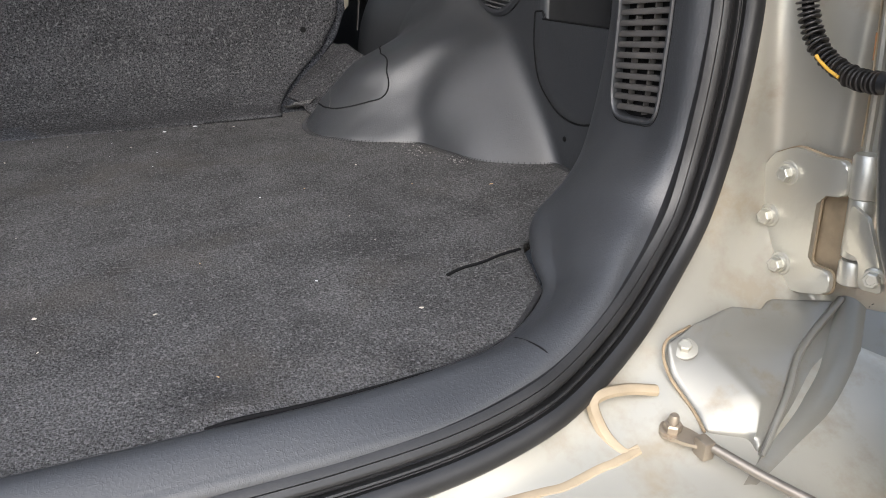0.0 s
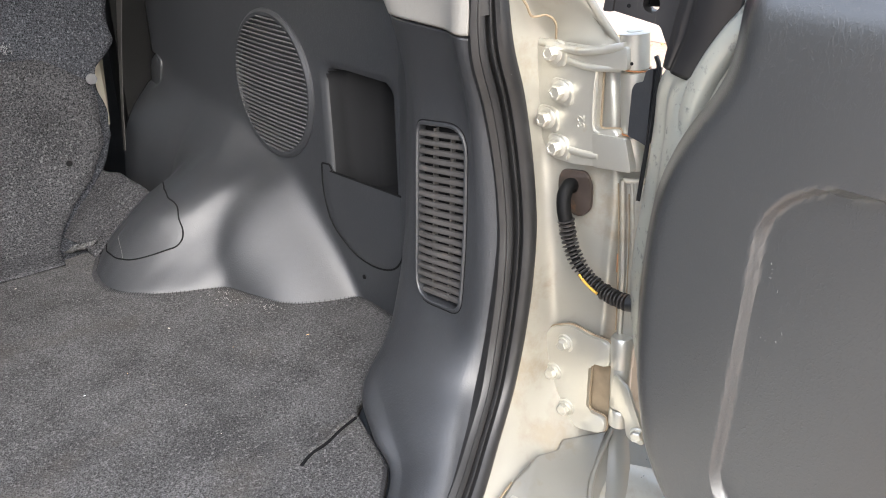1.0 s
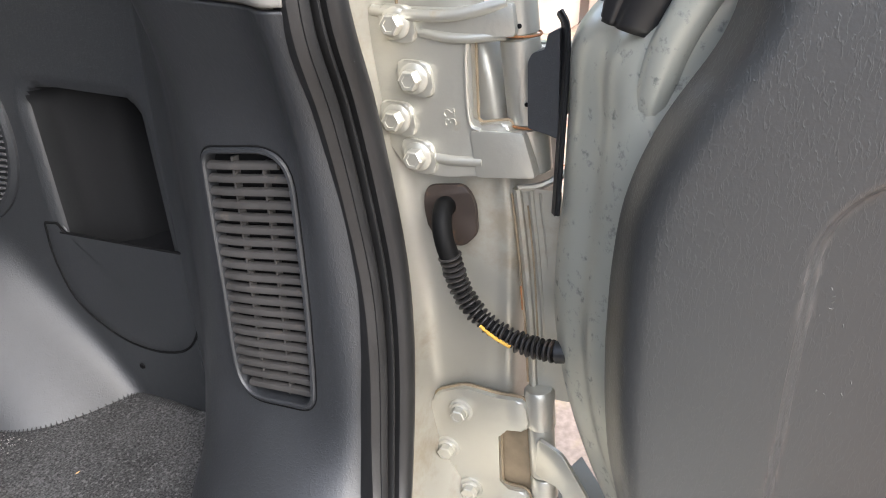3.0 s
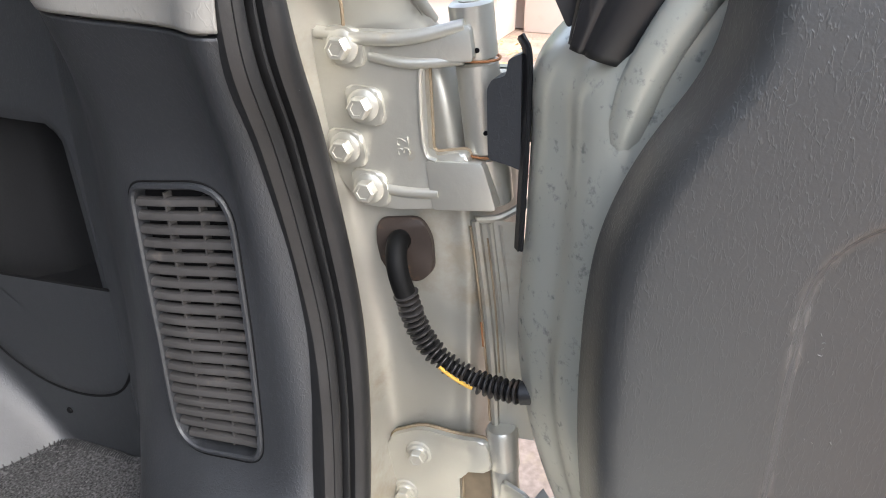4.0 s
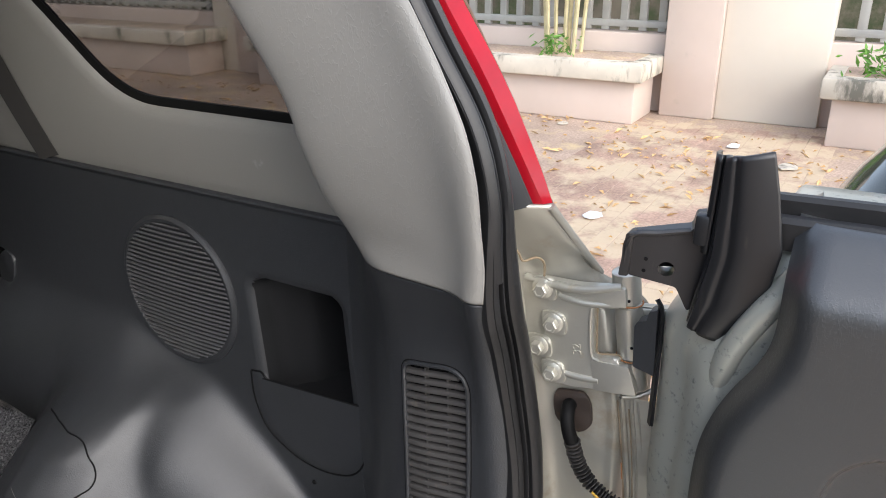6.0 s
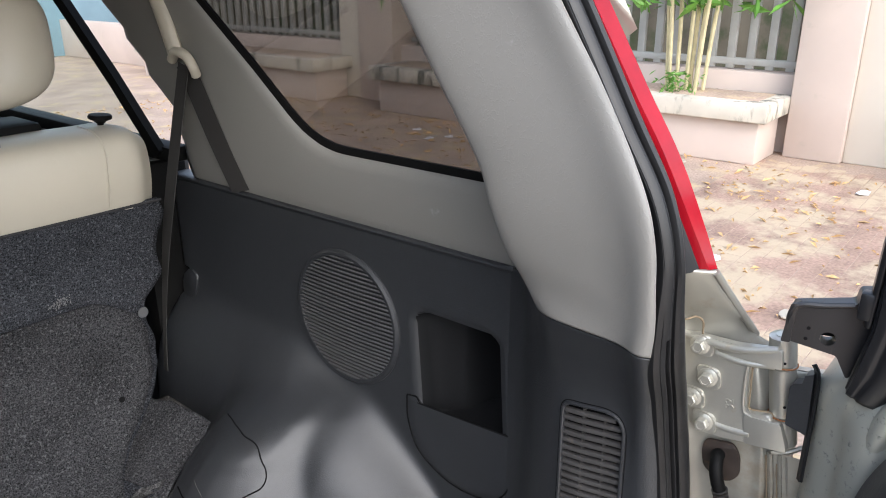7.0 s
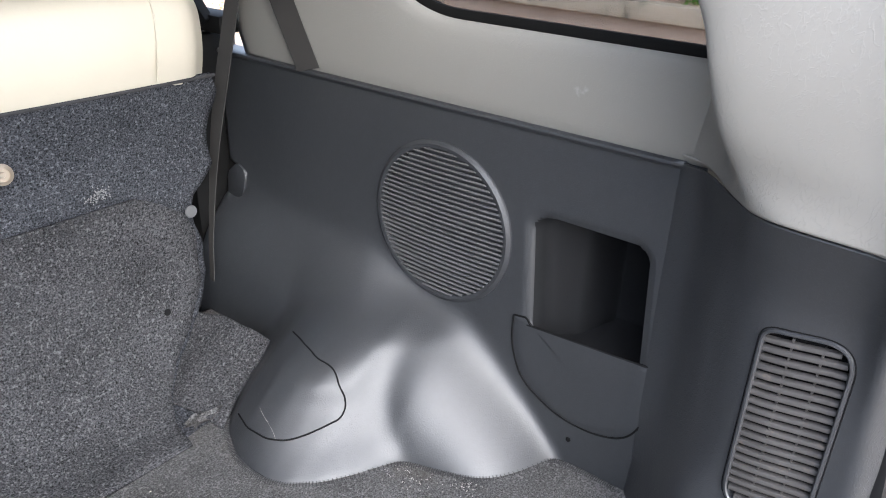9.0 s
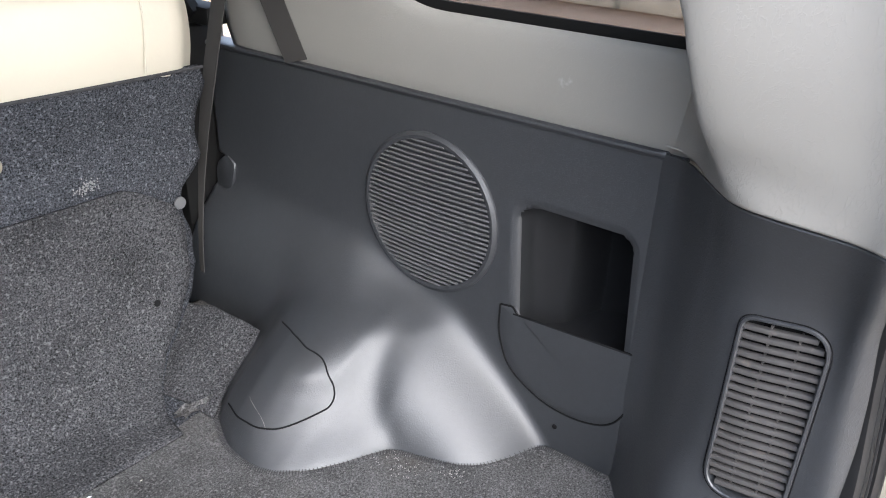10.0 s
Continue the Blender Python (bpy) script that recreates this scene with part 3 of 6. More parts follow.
vent = thing("air_vent", "dusty dark grey plastic air vent with tilted louvres", "vent", None, None, (0.455, VY, VZ))
edge = even(rounded([(VY + VHY, VZ + VHZ), (VY - VHY, VZ + VHZ), (VY - VHY, VZ - VHZ), (VY + VHY, VZ - VHZ)], [0.014, 0.032, 0.014, 0.032], 8), 160)
edge = [(u, v + (VY - u) * 0.15) for u, v in edge]
rim = [Vector((trim_x(u, v) - 0.0002, u, v)) for u, v in edge]
part("vent_frame", sweep(rim + rim[:1], [(-0.0024, -0.011), (-0.0024, 0.0004), (-0.0013, 0.0021), (0.0009, 0.0023), (0.0022, 0.0008), (0.0024, -0.011)], (-1, 0, 0), cap=False), PANEL, vent)
around = []
for k, (u, v) in enumerate(edge):
    (ua, va), (ub, vb) = edge[k - 1], edge[(k + 1) % len(edge)]
    n = Vector((vb - va, ua - ub)).normalized()
    n *= 0.0034 if n.dot(Vector((u - VY, v - VZ))) > 0 else -0.0034
    around.append(Vector((trim_x(u + n.x, v + n.y) + 0.0002, u + n.x, v + n.y)))
part("frame_gap", tube(around + around[:1], 0.0008, 5, 240), BLACK, vent, "thin dark gap round the vent")
# black sheet paints the shade seen between the louvres
part("shade_backing", prism(edge, lambda u, v, w: Vector((trim_x(u, v) + 0.0108 - w, u, v)), 0.001), BLACK, vent)
for k in range(20):
    z = VZ - VHZ + 0.012 + (2 * VHZ - 0.024) * k / 19
    ends = []
    for side in (1, -1):
        r = 0.014 if side * (z - VZ) > 0 else 0.032
        e = min(r, VHZ - abs(z - VZ) - 0.0035)
        ends.append(VY + side * (VHY - 0.0018 - r + math.sqrt(r * r - (r - e) ** 2)))
    span = np.linspace(ends[1], ends[0], 7)
    part("louvre", sweep([(trim_x(y, z + (VY - y) * 0.15) + 0.0046, y, z + (VY - y) * 0.15) for y in span], [(-0.0034, 0.0026), (-0.0030, 0.0040), (-0.0010, 0.0044), (0.0014, 0.0032), (0.0025, 0.0008), (0.0022, -0.0016), (-0.0018, -0.0010)], (-1, 0, 0.0)), VENT, vent)
for y in (VY - 0.0135, VY + 0.0135):
    part("rib", sweep([(trim_x(y, z) + 0.006, y, z) for z in np.linspace(VZ - VHZ + 0.008, VZ + VHZ - 0.008, 9)], [(-0.0008, -0.004), (-0.0008, 0.0032), (0.0008, 0.0032), (0.0008, -0.004)], (-1, 0, 0)), VENT, vent)

# light grey upper trim of the rear pillar
garnish_sections = [
    level(1.1275, [(0.550, 0.790), (0.526, 0.754), (0.463, 0.705), (0.4315, 0.665), (0.4215, 0.580), (0.4095, 0.550), (0.413, 0.536)]),
    level(1.16, [(0.552, 0.792), (0.500, 0.738), (0.449, 0.710), (0.431, 0.686), (0.418, 0.584), (0.406, 0.546), (0.409, 0.533)]),
    level(1.20, [(0.548, 0.777), (0.480, 0.743), (0.437, 0.725), (0.419, 0.706), (0.413, 0.590), (0.401, 0.546), (0.404, 0.534)]),
    level(1.25, [(0.541, 0.783), (0.475, 0.754), (0.425, 0.738), (0.409, 0.719), (0.406, 0.600), (0.396, 0.550), (0.399, 0.537)]),
    level(1.30, [(0.534, 0.799), (0.470, 0.770), (0.420, 0.754), (0.404, 0.734), (0.403, 0.620), (0.396, 0.566), (0.400, 0.553)]),
    level(1.38, [(0.520, 0.849), (0.455, 0.820), (0.413, 0.803), (0.397, 0.780), (0.402, 0.662), (0.400, 0.612), (0.404, 0.598)]),
    level(1.47, [(0.505, 0.902), (0.445, 0.872), (0.405, 0.855), (0.390, 0.832), (0.398, 0.717), (0.396, 0.668), (0.400, 0.654)]),
    level(1.60, [(0.485, 0.977), (0.430, 0.947), (0.395, 0.930), (0.380, 0.905), (0.386, 0.787), (0.382, 0.740), (0.385, 0.726)]),
]
garnish = thing("pillar_garnish", "light grey grained plastic trim on the rear pillar", "trim panel", net(loft(garnish_sections, 90, 60)), GREY)
solid(garnish, 0.003, -1)

part("lower_lip", tube([Vector(p) + Vector((0.0012, 0.0008, 0.001)) for p in catmull([(x, y, 1.1275) for x, y in [(0.5385, 0.790), (0.526, 0.754), (0.463, 0.705), (0.4315, 0.665), (0.4215, 0.580), (0.4095, 0.550), (0.413, 0.536)]], 60)], 0.0014, 6, 120), GREY, garnish, "rounded lower lip")

# window trim with the quarter window
def wall_x(y, z):
    return 0.542 - 0.17 * max(z - 1.12, 0) - 0.05 * max(z - 1.35, 0)


win = rounded([(0.70, 1.235), (1.156, 1.233), (1.462, 1.545), (0.86, 1.575)], [0.03, 0.07, 0.05, 0.03], 8)


win = even(win, 160)


def shrink(loop, k):
    """The loop moved outwards by k."""
    p = np.array(loop)
    t = np.roll(p, -1, 0) - np.roll(p, 1, 0)
    t /= np.linalg.norm(t, axis=1)[:, None]
    return p + np.stack([t[:, 1], -t[:, 0]], 1) * k


def outer(loop, lo_z, hi_z, front, back):
    """For each point of the loop a place on the rim of the whole wall."""
    out = []
    for y, z in loop:
        dy, dz = y - 1.08, z - 1.38
        ks = []
        if dz < 0:
            ks.append((lo_z - 1.38) / dz)
        if dz > 0:
            ks.append((hi_z - 1.38) / dz)
        for k10 in range(0, 80):
            k = 0.6 + k10 * 0.1
            zz = 1.38 + dz * k
            if 1.08 + dy * k > front(zz) or 1.08 + dy * k < back:
                ks.append(k)
                break
        k = min(ks)
        out.append((1.08 + dy * k, 1.38 + dz * k))
    return np.array(out)


def front_line(z):
    return np.interp(z, [1.10, 1.20, 1.243, 1.444, 1.60], [1.545, 1.525, 1.520, 1.655, 1.77])


loops = [(shrink(win, -0.004), 0.016), (shrink(win, 0.002), 0.004), (shrink(win, 0.010), -0.001), (shrink(win, 0.022), -0.003)]
rim_loop = outer(win, 1.116, 1.62, front_line, 0.66)
mid = shrink(win, 0.022)
loops += [(mid * 0.8 + rim_loop * 0.2, -0.004), (mid * 0.55 + rim_loop * 0.45, -0.0035), (mid * 0.25 + rim_loop * 0.75, 0.0), (mid * 0.06 + rim_loop * 0.94, 0.001), (rim_loop, 0.006)]
window_trim = thing("window_trim", "light grey plastic trim round the rear quarter window", "trim panel", net([[(wall_x(y, z) + dx, y, z) for y, z in l] for l, dx in loops], close_v=True), GREY)
solid(window_trim, 0.004, 1)
quarter_window = thing("window_1", "dark tinted rear quarter window glass in a black edge", "window", None, None, (0.53, 1.08, 1.38), kind="structure")
pane = part("pane", prism([tuple(p) for p in shrink(win, 0.010)], lambda u, v, w: Vector((wall_x(u, v) + 0.012 + w, u, v)), 0.004), GLASS, quarter_window, smooth=False)
pane.visible_shadow = False
part("edge_band", sweep([(wall_x(y, z) + 0.0095, y, z) for y, z in [*shrink(win, -0.003), tuple(shrink(win, -0.003)[0])]], [(-0.0075, -0.003), (-0.0075, 0.002), (0, 0.004), (0.0075, 0.002), (0.0075, -0.003)], (-1, 0, 0), cap=False), EDGE, quarter_window)

# outer skin of the car's side, with the same window
skin = [[(wall_x(y, z) + 0.024, y, z) for y, z in shrink(win, 0.006)], [(wall_x(y, z) + 0.032, y, z) for y, z in shrink(win, 0.05)], [(wall_x(y, z) + 0.04 + 0.17 * float(smoothstep(1.22, 1.05, z)), y, z) for y, z in shrink(win, 0.13)],
        [(wall_x(y, z) + 0.05 + 0.18 * float(smoothstep(1.22, 1.05, z)), y, z) for y, z in outer(win, 0.35, 1.64, front_line, 0.66)]]
thing("body_side", "champagne painted steel outer side of the car", "car body", net(skin, close_v=True), PAINT, kind="structure")

# ---- jamb, seal and tail lamp ----
jamb_sections = [
    [(-0.66, 0.405, 0.61), (-0.66, 0.395, 0.600), (-0.66, 0.385, 0.588), (-0.66, 0.37, 0.582), (-0.66, 0.34, 0.578), (-0.66, 0.30, 0.572), (-0.66, 0.25, 0.56)],
    [(0.0, 0.405, 0.61), (0.0, 0.395, 0.600), (0.0, 0.385, 0.588), (0.0, 0.37, 0.582), (0.0, 0.34, 0.578), (0.0, 0.30, 0.572), (0.0, 0.25, 0.56)],
    [(0.16, 0.407, 0.61), (0.165, 0.397, 0.600), (0.17, 0.387, 0.590), (0.175, 0.37, 0.584), (0.18, 0.34, 0.580), (0.19, 0.30, 0.574), (0.20, 0.25, 0.56)],
    [(0.268, 0.442, 0.645), (0.284, 0.425, 0.628), (0.297, 0.408, 0.611), (0.308, 0.386, 0.601), (0.327, 0.356, 0.593), (0.352, 0.31, 0.585), (0.375, 0.26, 0.57)],
    [(0.346, 0.482, 0.688), (0.366, 0.465, 0.666), (0.382, 0.445, 0.648), (0.392, 0.412, 0.633), (0.422, 0.38, 0.620), (0.46, 0.33, 0.605), (0.50, 0.27, 0.58)],
    [(0.436, 0.524, 0.752), (0.452, 0.510, 0.728), (0.468, 0.496, 0.705), (0.492, 0.472, 0.673), (0.522, 0.435, 0.655), (0.55, 0.38, 0.632), (0.60, 0.30, 0.60)],
    [(0.464, 0.538, 0.812), (0.480, 0.522, 0.802), (0.505, 0.511, 0.786), (0.538, 0.503, 0.755), (0.547, 0.460, 0.705), (0.557, 0.432, 0.674), (0.62, 0.41, 0.65)],
    level(0.88, [(0.472, 0.543), (0.486, 0.532), (0.508, 0.519), (0.530, 0.505), (0.538, 0.455), (0.548, 0.437), (0.62, 0.43)]),
    level(0.97, [(0.470, 0.550), (0.488, 0.542), (0.510, 0.534), (0.531, 0.520), (0.539, 0.462), (0.548, 0.441), (0.62, 0.43)]),
    level(1.06, [(0.454, 0.556), (0.478, 0.552), (0.510, 0.547), (0.531, 0.535), (0.541, 0.478), (0.550, 0.457), (0.62, 0.44)]),
    level(1.115, [(0.436, 0.550), (0.465, 0.555), (0.500, 0.557), (0.525, 0.545), (0.540, 0.502), (0.552, 0.480), (0.558, 0.478)]),
    level(1.155, [(0.434, 0.548), (0.457, 0.555), (0.482, 0.558), (0.500, 0.549), (0.513, 0.522), (0.522, 0.500), (0.528, 0.496)]),
    level(1.199, [(0.432, 0.552), (0.445, 0.555), (0.461, 0.557), (0.472, 0.551), (0.482, 0.535), (0.491, 0.520), (0.499, 0.511)]),
]
jamb_grid = loft(jamb_sections, 170, 70)
for i in range(jamb_grid.shape[0]):
    for j in range(jamb_grid.shape[1]):
        x, y, z = jamb_grid[i, j]
        jamb_grid[i, j, 1] += 0.0025 * noise.noise(Vector((x * 14, y * 14, z * 9)))
jamb = thing("door_jamb", "champagne painted steel door jamb with tan sealer and dirt", "car body", net(jamb_grid), PAINT, kind="structure")
solid(jamb, 0.004, 1)

seal_path = catmull([(-0.66, 0.403, 0.618), (-0.3, 0.403, 0.618), (0.0, 0.404, 0.618), (0.10, 0.405, 0.619), (0.18, 0.409, 0.623), (0.25, 0.419, 0.633), (0.30, 0.436, 0.645), (0.355, 0.460, 0.668), (0.405, 0.486, 0.699), (0.440, 0.502, 0.735), (0.458, 0.509, 0.777), (0.468, 0.512, 0.824),
                     (0.475, 0.515, 0.874), (0.480, 0.521, 0.930), (0.474, 0.528, 1.0), (0.459, 0.530, 1.06), (0.437, 0.529, 1.115), (0.430, 0.530, 1.17), (0.428, 0.533, 1.23), (0.427, 0.550, 1.29), (0.422, 0.588, 1.36), (0.415, 0.641, 1.46), (0.400, 0.716, 1.60)], 240)
seal_profile = [(0.0230, -0.010), (0.0238, 0.004), (0.0225, 0.0080), (0.0190, 0.0094), (0.0160, 0.0098), (0.0155, 0.0090), (0.0150, 0.0099), (0.0110, 0.0102), (0.0085, 0.0094), (0.0072, 0.0075), (0.0066, -0.001), (0.0044, -0.0015), (0.0036, 0.0064), (0.0024, 0.0080), (0.0008, 0.0078), (-0.0004, 0.0060), (-0.0010, 0.0015), (-0.0020, 0.0015), (-0.0034, 0.0082), (-0.0075, 0.0108), (-0.0140, 0.0104), (-0.0190, 0.0066), (-0.0212, 0.0), (-0.0215, -0.010)]


def seal_normal(i):
    s = seal_path[i]
    up = smoothstep(0.64, 0.80, s[2])
    return (-0.5 * up, -1.0 + 0.1 * up, 0.75 * (1 - up))


def seal_size(p):
    return 1.0 - 0.38 * float(smoothstep(1.10, 1.24, p.z))


flap = [(x - 0.009, y - 0.001, z) for x, y, z in seal_path if z > 1.142]
thing("garnish_strip", "flat black rubber strip along the light pillar trim", "door seal", sweep(flap, [(-0.007, -0.004), (-0.0065, 0.003), (-0.003, 0.005), (0.003, 0.005), (0.006, 0.0025), (0.007, -0.004)], (-0.4, -1, 0.1)), RUBBER)
door_seal = thing("door_seal", "ribbed black rubber door seal round the tailgate opening", "door seal", sweep(seal_path, [(-a, b) for a, b in seal_profile], seal_normal, size=seal_size), RUBBER)
for z in (1.093, 0.845):
    i = int(np.argmin(np.abs(seal_path[:, 2] - z)))
    n = Vector(seal_normal(i)).normalized()
    part("scuff", lathe([(0.0014, -0.004), (0.0012, 0.0), (0.0006, 0.0005)], facing(Vector(seal_path[i]) + n * 0.0108 + Vector((0.010, -0.004, 0)), n), 8), PAPER, door_seal, "small pale scuff")

tail_lamp = thing("tail_lamp", "tall red tail lamp on the rear pillar", "tail lamp", None, None, (0.49, 0.52, 1.2))
lens_rows = []
for t, (x, y, z) in zip(np.linspace(0, 1, 40), catmull([(0.494, 0.521, 1.199), (0.486, 0.538, 1.24), (0.466, 0.570, 1.32), (0.455, 0.602, 1.38), (0.437, 0.648, 1.472), (0.41, 0.715, 1.60)], 40)):
    w = 0.010 + 0.012 * min(t * 3, 1)
    lens_rows.append([(x - 0.002, y + 0.05, z), (x - 0.001, y + 0.004, z), (x + 0.002, y - 0.004, z), (x + w, y - 0.010, z), (x + w + 0.008, y - 0.006, z), (x + w + 0.03, y + 0.02, z), (x + w + 0.09, y + 0.12, z)])
bm = net(lens_rows)
part("lens", bm, RED, tail_lamp)
part("lens_foot", prism([(p[0], p[1]) for p in lens_rows[0]], lambda u, v, w: Vector((u, v, 1.1955 + w)), 0.0045), RUBBER, tail_lamp)
strip_rows = []
for x, y, z in catmull([(0.491, 0.524, 1.198), (0.483, 0.541, 1.24), (0.463, 0.573, 1.32), (0.452, 0.605, 1.38), (0.434, 0.651, 1.472), (0.407, 0.718, 1.60)], 30):
    i = int(np.argmin(np.abs(seal_path[:, 2] - z)))
    sx, sy = seal_path[i][0], seal_path[i][1]
    strip_rows.append([(sx + 0.012, sy + 0.012, z), ((sx + x) / 2 + 0.004, (sy + y) / 2 + 0.012, z), (x - 0.004, y + 0.004, z), (x + 0.001, y + 0.001, z), (x + 0.002, y + 0.03, z)])
part("lamp_surround", net(strip_rows), RUBBER, tail_lamp, "black rubber strip beside the lens")

# rolled edge and sealer on the jamb's top corner
part("rolled_edge", tube([(0.499, 0.511, 1.198), (0.515, 0.503, 1.176), (0.536, 0.491, 1.146), (0.559, 0.478, 1.114)], 0.0042, 10, 24), PAINT, jamb)
part("sealer_line", tube([(0.452, 0.551, 1.185), (0.468, 0.548, 1.168), (0.482, 0.545, 1.160), (0.492, 0.540, 1.148), (0.500, 0.538, 1.136), (0.512, 0.530, 1.137), (0.519, 0.524, 1.130), (0.522, 0.524, 1.114)], 0.0012, 6, 50), SEAM, jamb)

# ---- cargo floor ----
def floor_z(x, y):
    lump = 0.004 * noise.noise(Vector((x * 5, y * 5, 0.3))) + 0.002 * noise.noise(Vector((x * 17, y * 17, 1.7)))
    rise = 0.02 * float(smoothstep(1.34, 1.50, y))
    fold = 0.008 * math.exp(-((x - 0.02) / 0.03) ** 2 - ((y - 0.475) / 0.02) ** 2)
    return 0.656 + lump * float(smoothstep(0.45, 0.52, y)) + rise + fold


def rear_edge(x):
    return np.interp(x, [-0.70, 0.0, 0.10, 0.197, 0.261, 0.328, 0.36, 0.56], [0.451, 0.456, 0.456, 0.469, 0.489, 0.556, 0.66, 0.80])


rows = []
for x in np.linspace(-0.70, 0.56, 150):
    y0 = float(rear_edge(x)) + 0.002 * noise.noise(Vector((x * 30, 0, 0)))
    rows.append([(x, y, z) for y, z in [(y0 - 0.001, 0.645), (y0, 0.653)] + [(y0 + 0.004 + (1.56 - y0) * t, floor_z(x, y0 + 0.004 + (1.56 - y0) * t)) for t in np.linspace(0, 1, 110)]])
cargo_carpet = thing("cargo_carpet", "worn charcoal needle-felt cargo floor carpet with specks of dirt", "carpet", net(rows), CARPET)
solid(cargo_carpet, 0.006, -1)
# cut in the carpet beside the pillar
cut = catmull([(0.352, 0.650), (0.325, 0.643), (0.298, 0.634), (0.275, 0.631), (0.256, 0.622)], 30)
part("cut", sweep([(x, y, floor_z(x, y) + 0.0005) for x, y in cut], [(-0.002, -0.002), (-0.0017, 0.0012), (0.0017, 0.0012), (0.002, -0.002)], (0, 0, 1)), BLACK, cargo_carpet, "dark open cut")
part("cut_lip", sweep([(x + 0.001, y + 0.005, floor_z(x, y) + 0.0006) for x, y in cut[:24]], [(-0.004, -0.002), (-0.003, 0.0022), (0, 0.0036), (0.003, 0.002), (0.004, -0.002)], (0, 0, 1)), CARPET, cargo_carpet, "raised carpet lip")
# overlocked edges: along the sill and round the arch
part("gap", tube([(0.004, 0.4585, 0.6595), (0.03, 0.459, 0.6615), (0.07, 0.4592, 0.6605), (0.12, 0.4615, 0.6595), (0.18, 0.4665, 0.659)], 0.0022, 6), BLACK, cargo_carpet, "dark gap where the carpet lifts off the sill")
hem = [(x, float(rear_edge(x)) + 0.002, 0.657) for x in np.linspace(0.02, 0.345, 120)]
bm = bmesh.new()
for k, (x, y, z) in enumerate(hem):
    box(x - 0.0008, x + 0.0008, y - 0.002, y + 0.004, z - 0.004, z + 0.0012, 0, bm)
part("hem_stitches", bm, STITCH, cargo_carpet, "dark overlock stitches", smooth=False)
arch_foot = []
for y in np.linspace(0.80, 1.40, 400):
    x = float(side_x(y, 0.660))
    arch_foot.append((x - 0.003, y))
bm = bmesh.new()
for k in range(2, len(arch_foot) - 2, 2):
    x, y = arch_foot[k]
    t = Vector((arch_foot[k + 1][0] - arch_foot[k - 1][0], arch_foot[k + 1][1] - arch_foot[k - 1][1], 0)).normalized()
    nrm = Vector((-t.y, t.x, 0))
    z = floor_z(x, y)
    tube([Vector((x, y, z + 0.001)) + nrm * -0.002, Vector((x, y, z + 0.0022)) + nrm * 0.003, Vector((x, y, z)) + nrm * 0.007], 0.0006, 4, 4, bm)
part("arch_stitches", bm, STITCH, cargo_carpet, "dark overlock stitches along the wheel arch")
# loose flap end of the carpet by the arch
part("torn_corner", net([[(0.235 + 0.05 * a + 0.006 * math.sin(9 * b), 1.315 + 0.03 * b, floor_z(0.25, 1.33) + 0.008 + 0.012 * a * (1 - b) + 0.004 * math.sin(7 * a + 5 * b)) for b in np.linspace(0, 1, 10)] for a in np.linspace(0, 1, 14)]), CARPET, cargo_carpet, "frayed corner")
seat_side = catmull([(0.245, 1.405, 0.664), (0.285, 1.440, 0.690), (0.335, 1.462, 0.722), (0.362, 1.470, 0.745)], 14)
arch_side = catmull([(0.270, 1.300, 0.658), (0.318, 1.325, 0.676), (0.365, 1.335, 0.704), (0.400, 1.345, 0.728)], 14)
rows = []
for k in range(14):
    a, b = seat_side[k], arch_side[k]
    rows.append([a * (1 - f) + b * f + np.array((0, 0, 0.010 * math.sin(math.pi * f) + 0.004 * noise.noise(Vector((f * 4, k * 0.3, 1))))) for f in np.linspace(-0.05, 1.04, 18)])
solid(part("side_flap", net(rows), FLAPFELT, cargo_carpet, "worn carpet flap bridging seat and wheel arch"), 0.005, 1)
rng = random.Random(5)
CRUMBS = [(0.025, 1.274), (0.075, 1.29), (0.086, 1.339), (0.074, 1.437), (-0.121, 0.681), (-0.116, 1.232), (-0.196, 1.183), (0.208, 0.569), (-0.02, 0.651), (0.44, 2.131), (0.412, 0.849), (0.268, 0.996), (0.085, 1.433), (0.076, 1.315), (0.039, 1.423), (0.217, 1.345), (0.162, 1.359)]
for k in range(44):
    x, y = CRUMBS[k] if k < len(CRUMBS) else (rng.uniform(-0.35, 0.42), rng.uniform(0.5, 1.36))
    if x > float(side_x(y, 0.66)) - 0.02 or x > 0.33 and y < 0.78 or y > 1.36:
        continue
    r = rng.choice((0.0014, 0.0019, 0.0025)) if k < len(CRUMBS) else rng.choice((0.0008, 0.0011, 0.0015))
    bm = bmesh.new()
    bmesh.ops.create_icosphere(bm, subdivisions=1, radius=1)
    for v in bm.verts:
        v.co *= rng.uniform(0.6, 1.2)
    bmesh.ops.transform(bm, matrix=pose(x, y, floor_z(x, y) + 0.001, 0, 0, rng.uniform(0, 180)) @ Matrix.Diagonal((r * rng.uniform(1, 2.2), r * 0.8, r * 0.4, 1)), verts=bm.verts)
    thing("crumb", "tiny pale crumb on the cargo carpet", "crumb", bm, rng.choice((PAPER, SLAB, STRAW)), group="crumbs on the carpet")
bm = bmesh.new()
for k in range(90):
    x, y = rng.gauss(0.372, 0.012), rng.gauss(1.022, 0.022)
    if k > 55:
        x, y = rng.gauss(0.41, 0.008), rng.gauss(0.955, 0.012)
    box(x - 0.0003, x + 0.0003, y - rng.uniform(0.0002, 0.0012), y + 0.0004, floor_z(x, y) - 0.001, floor_z(x, y) + 0.001, 0, bm)
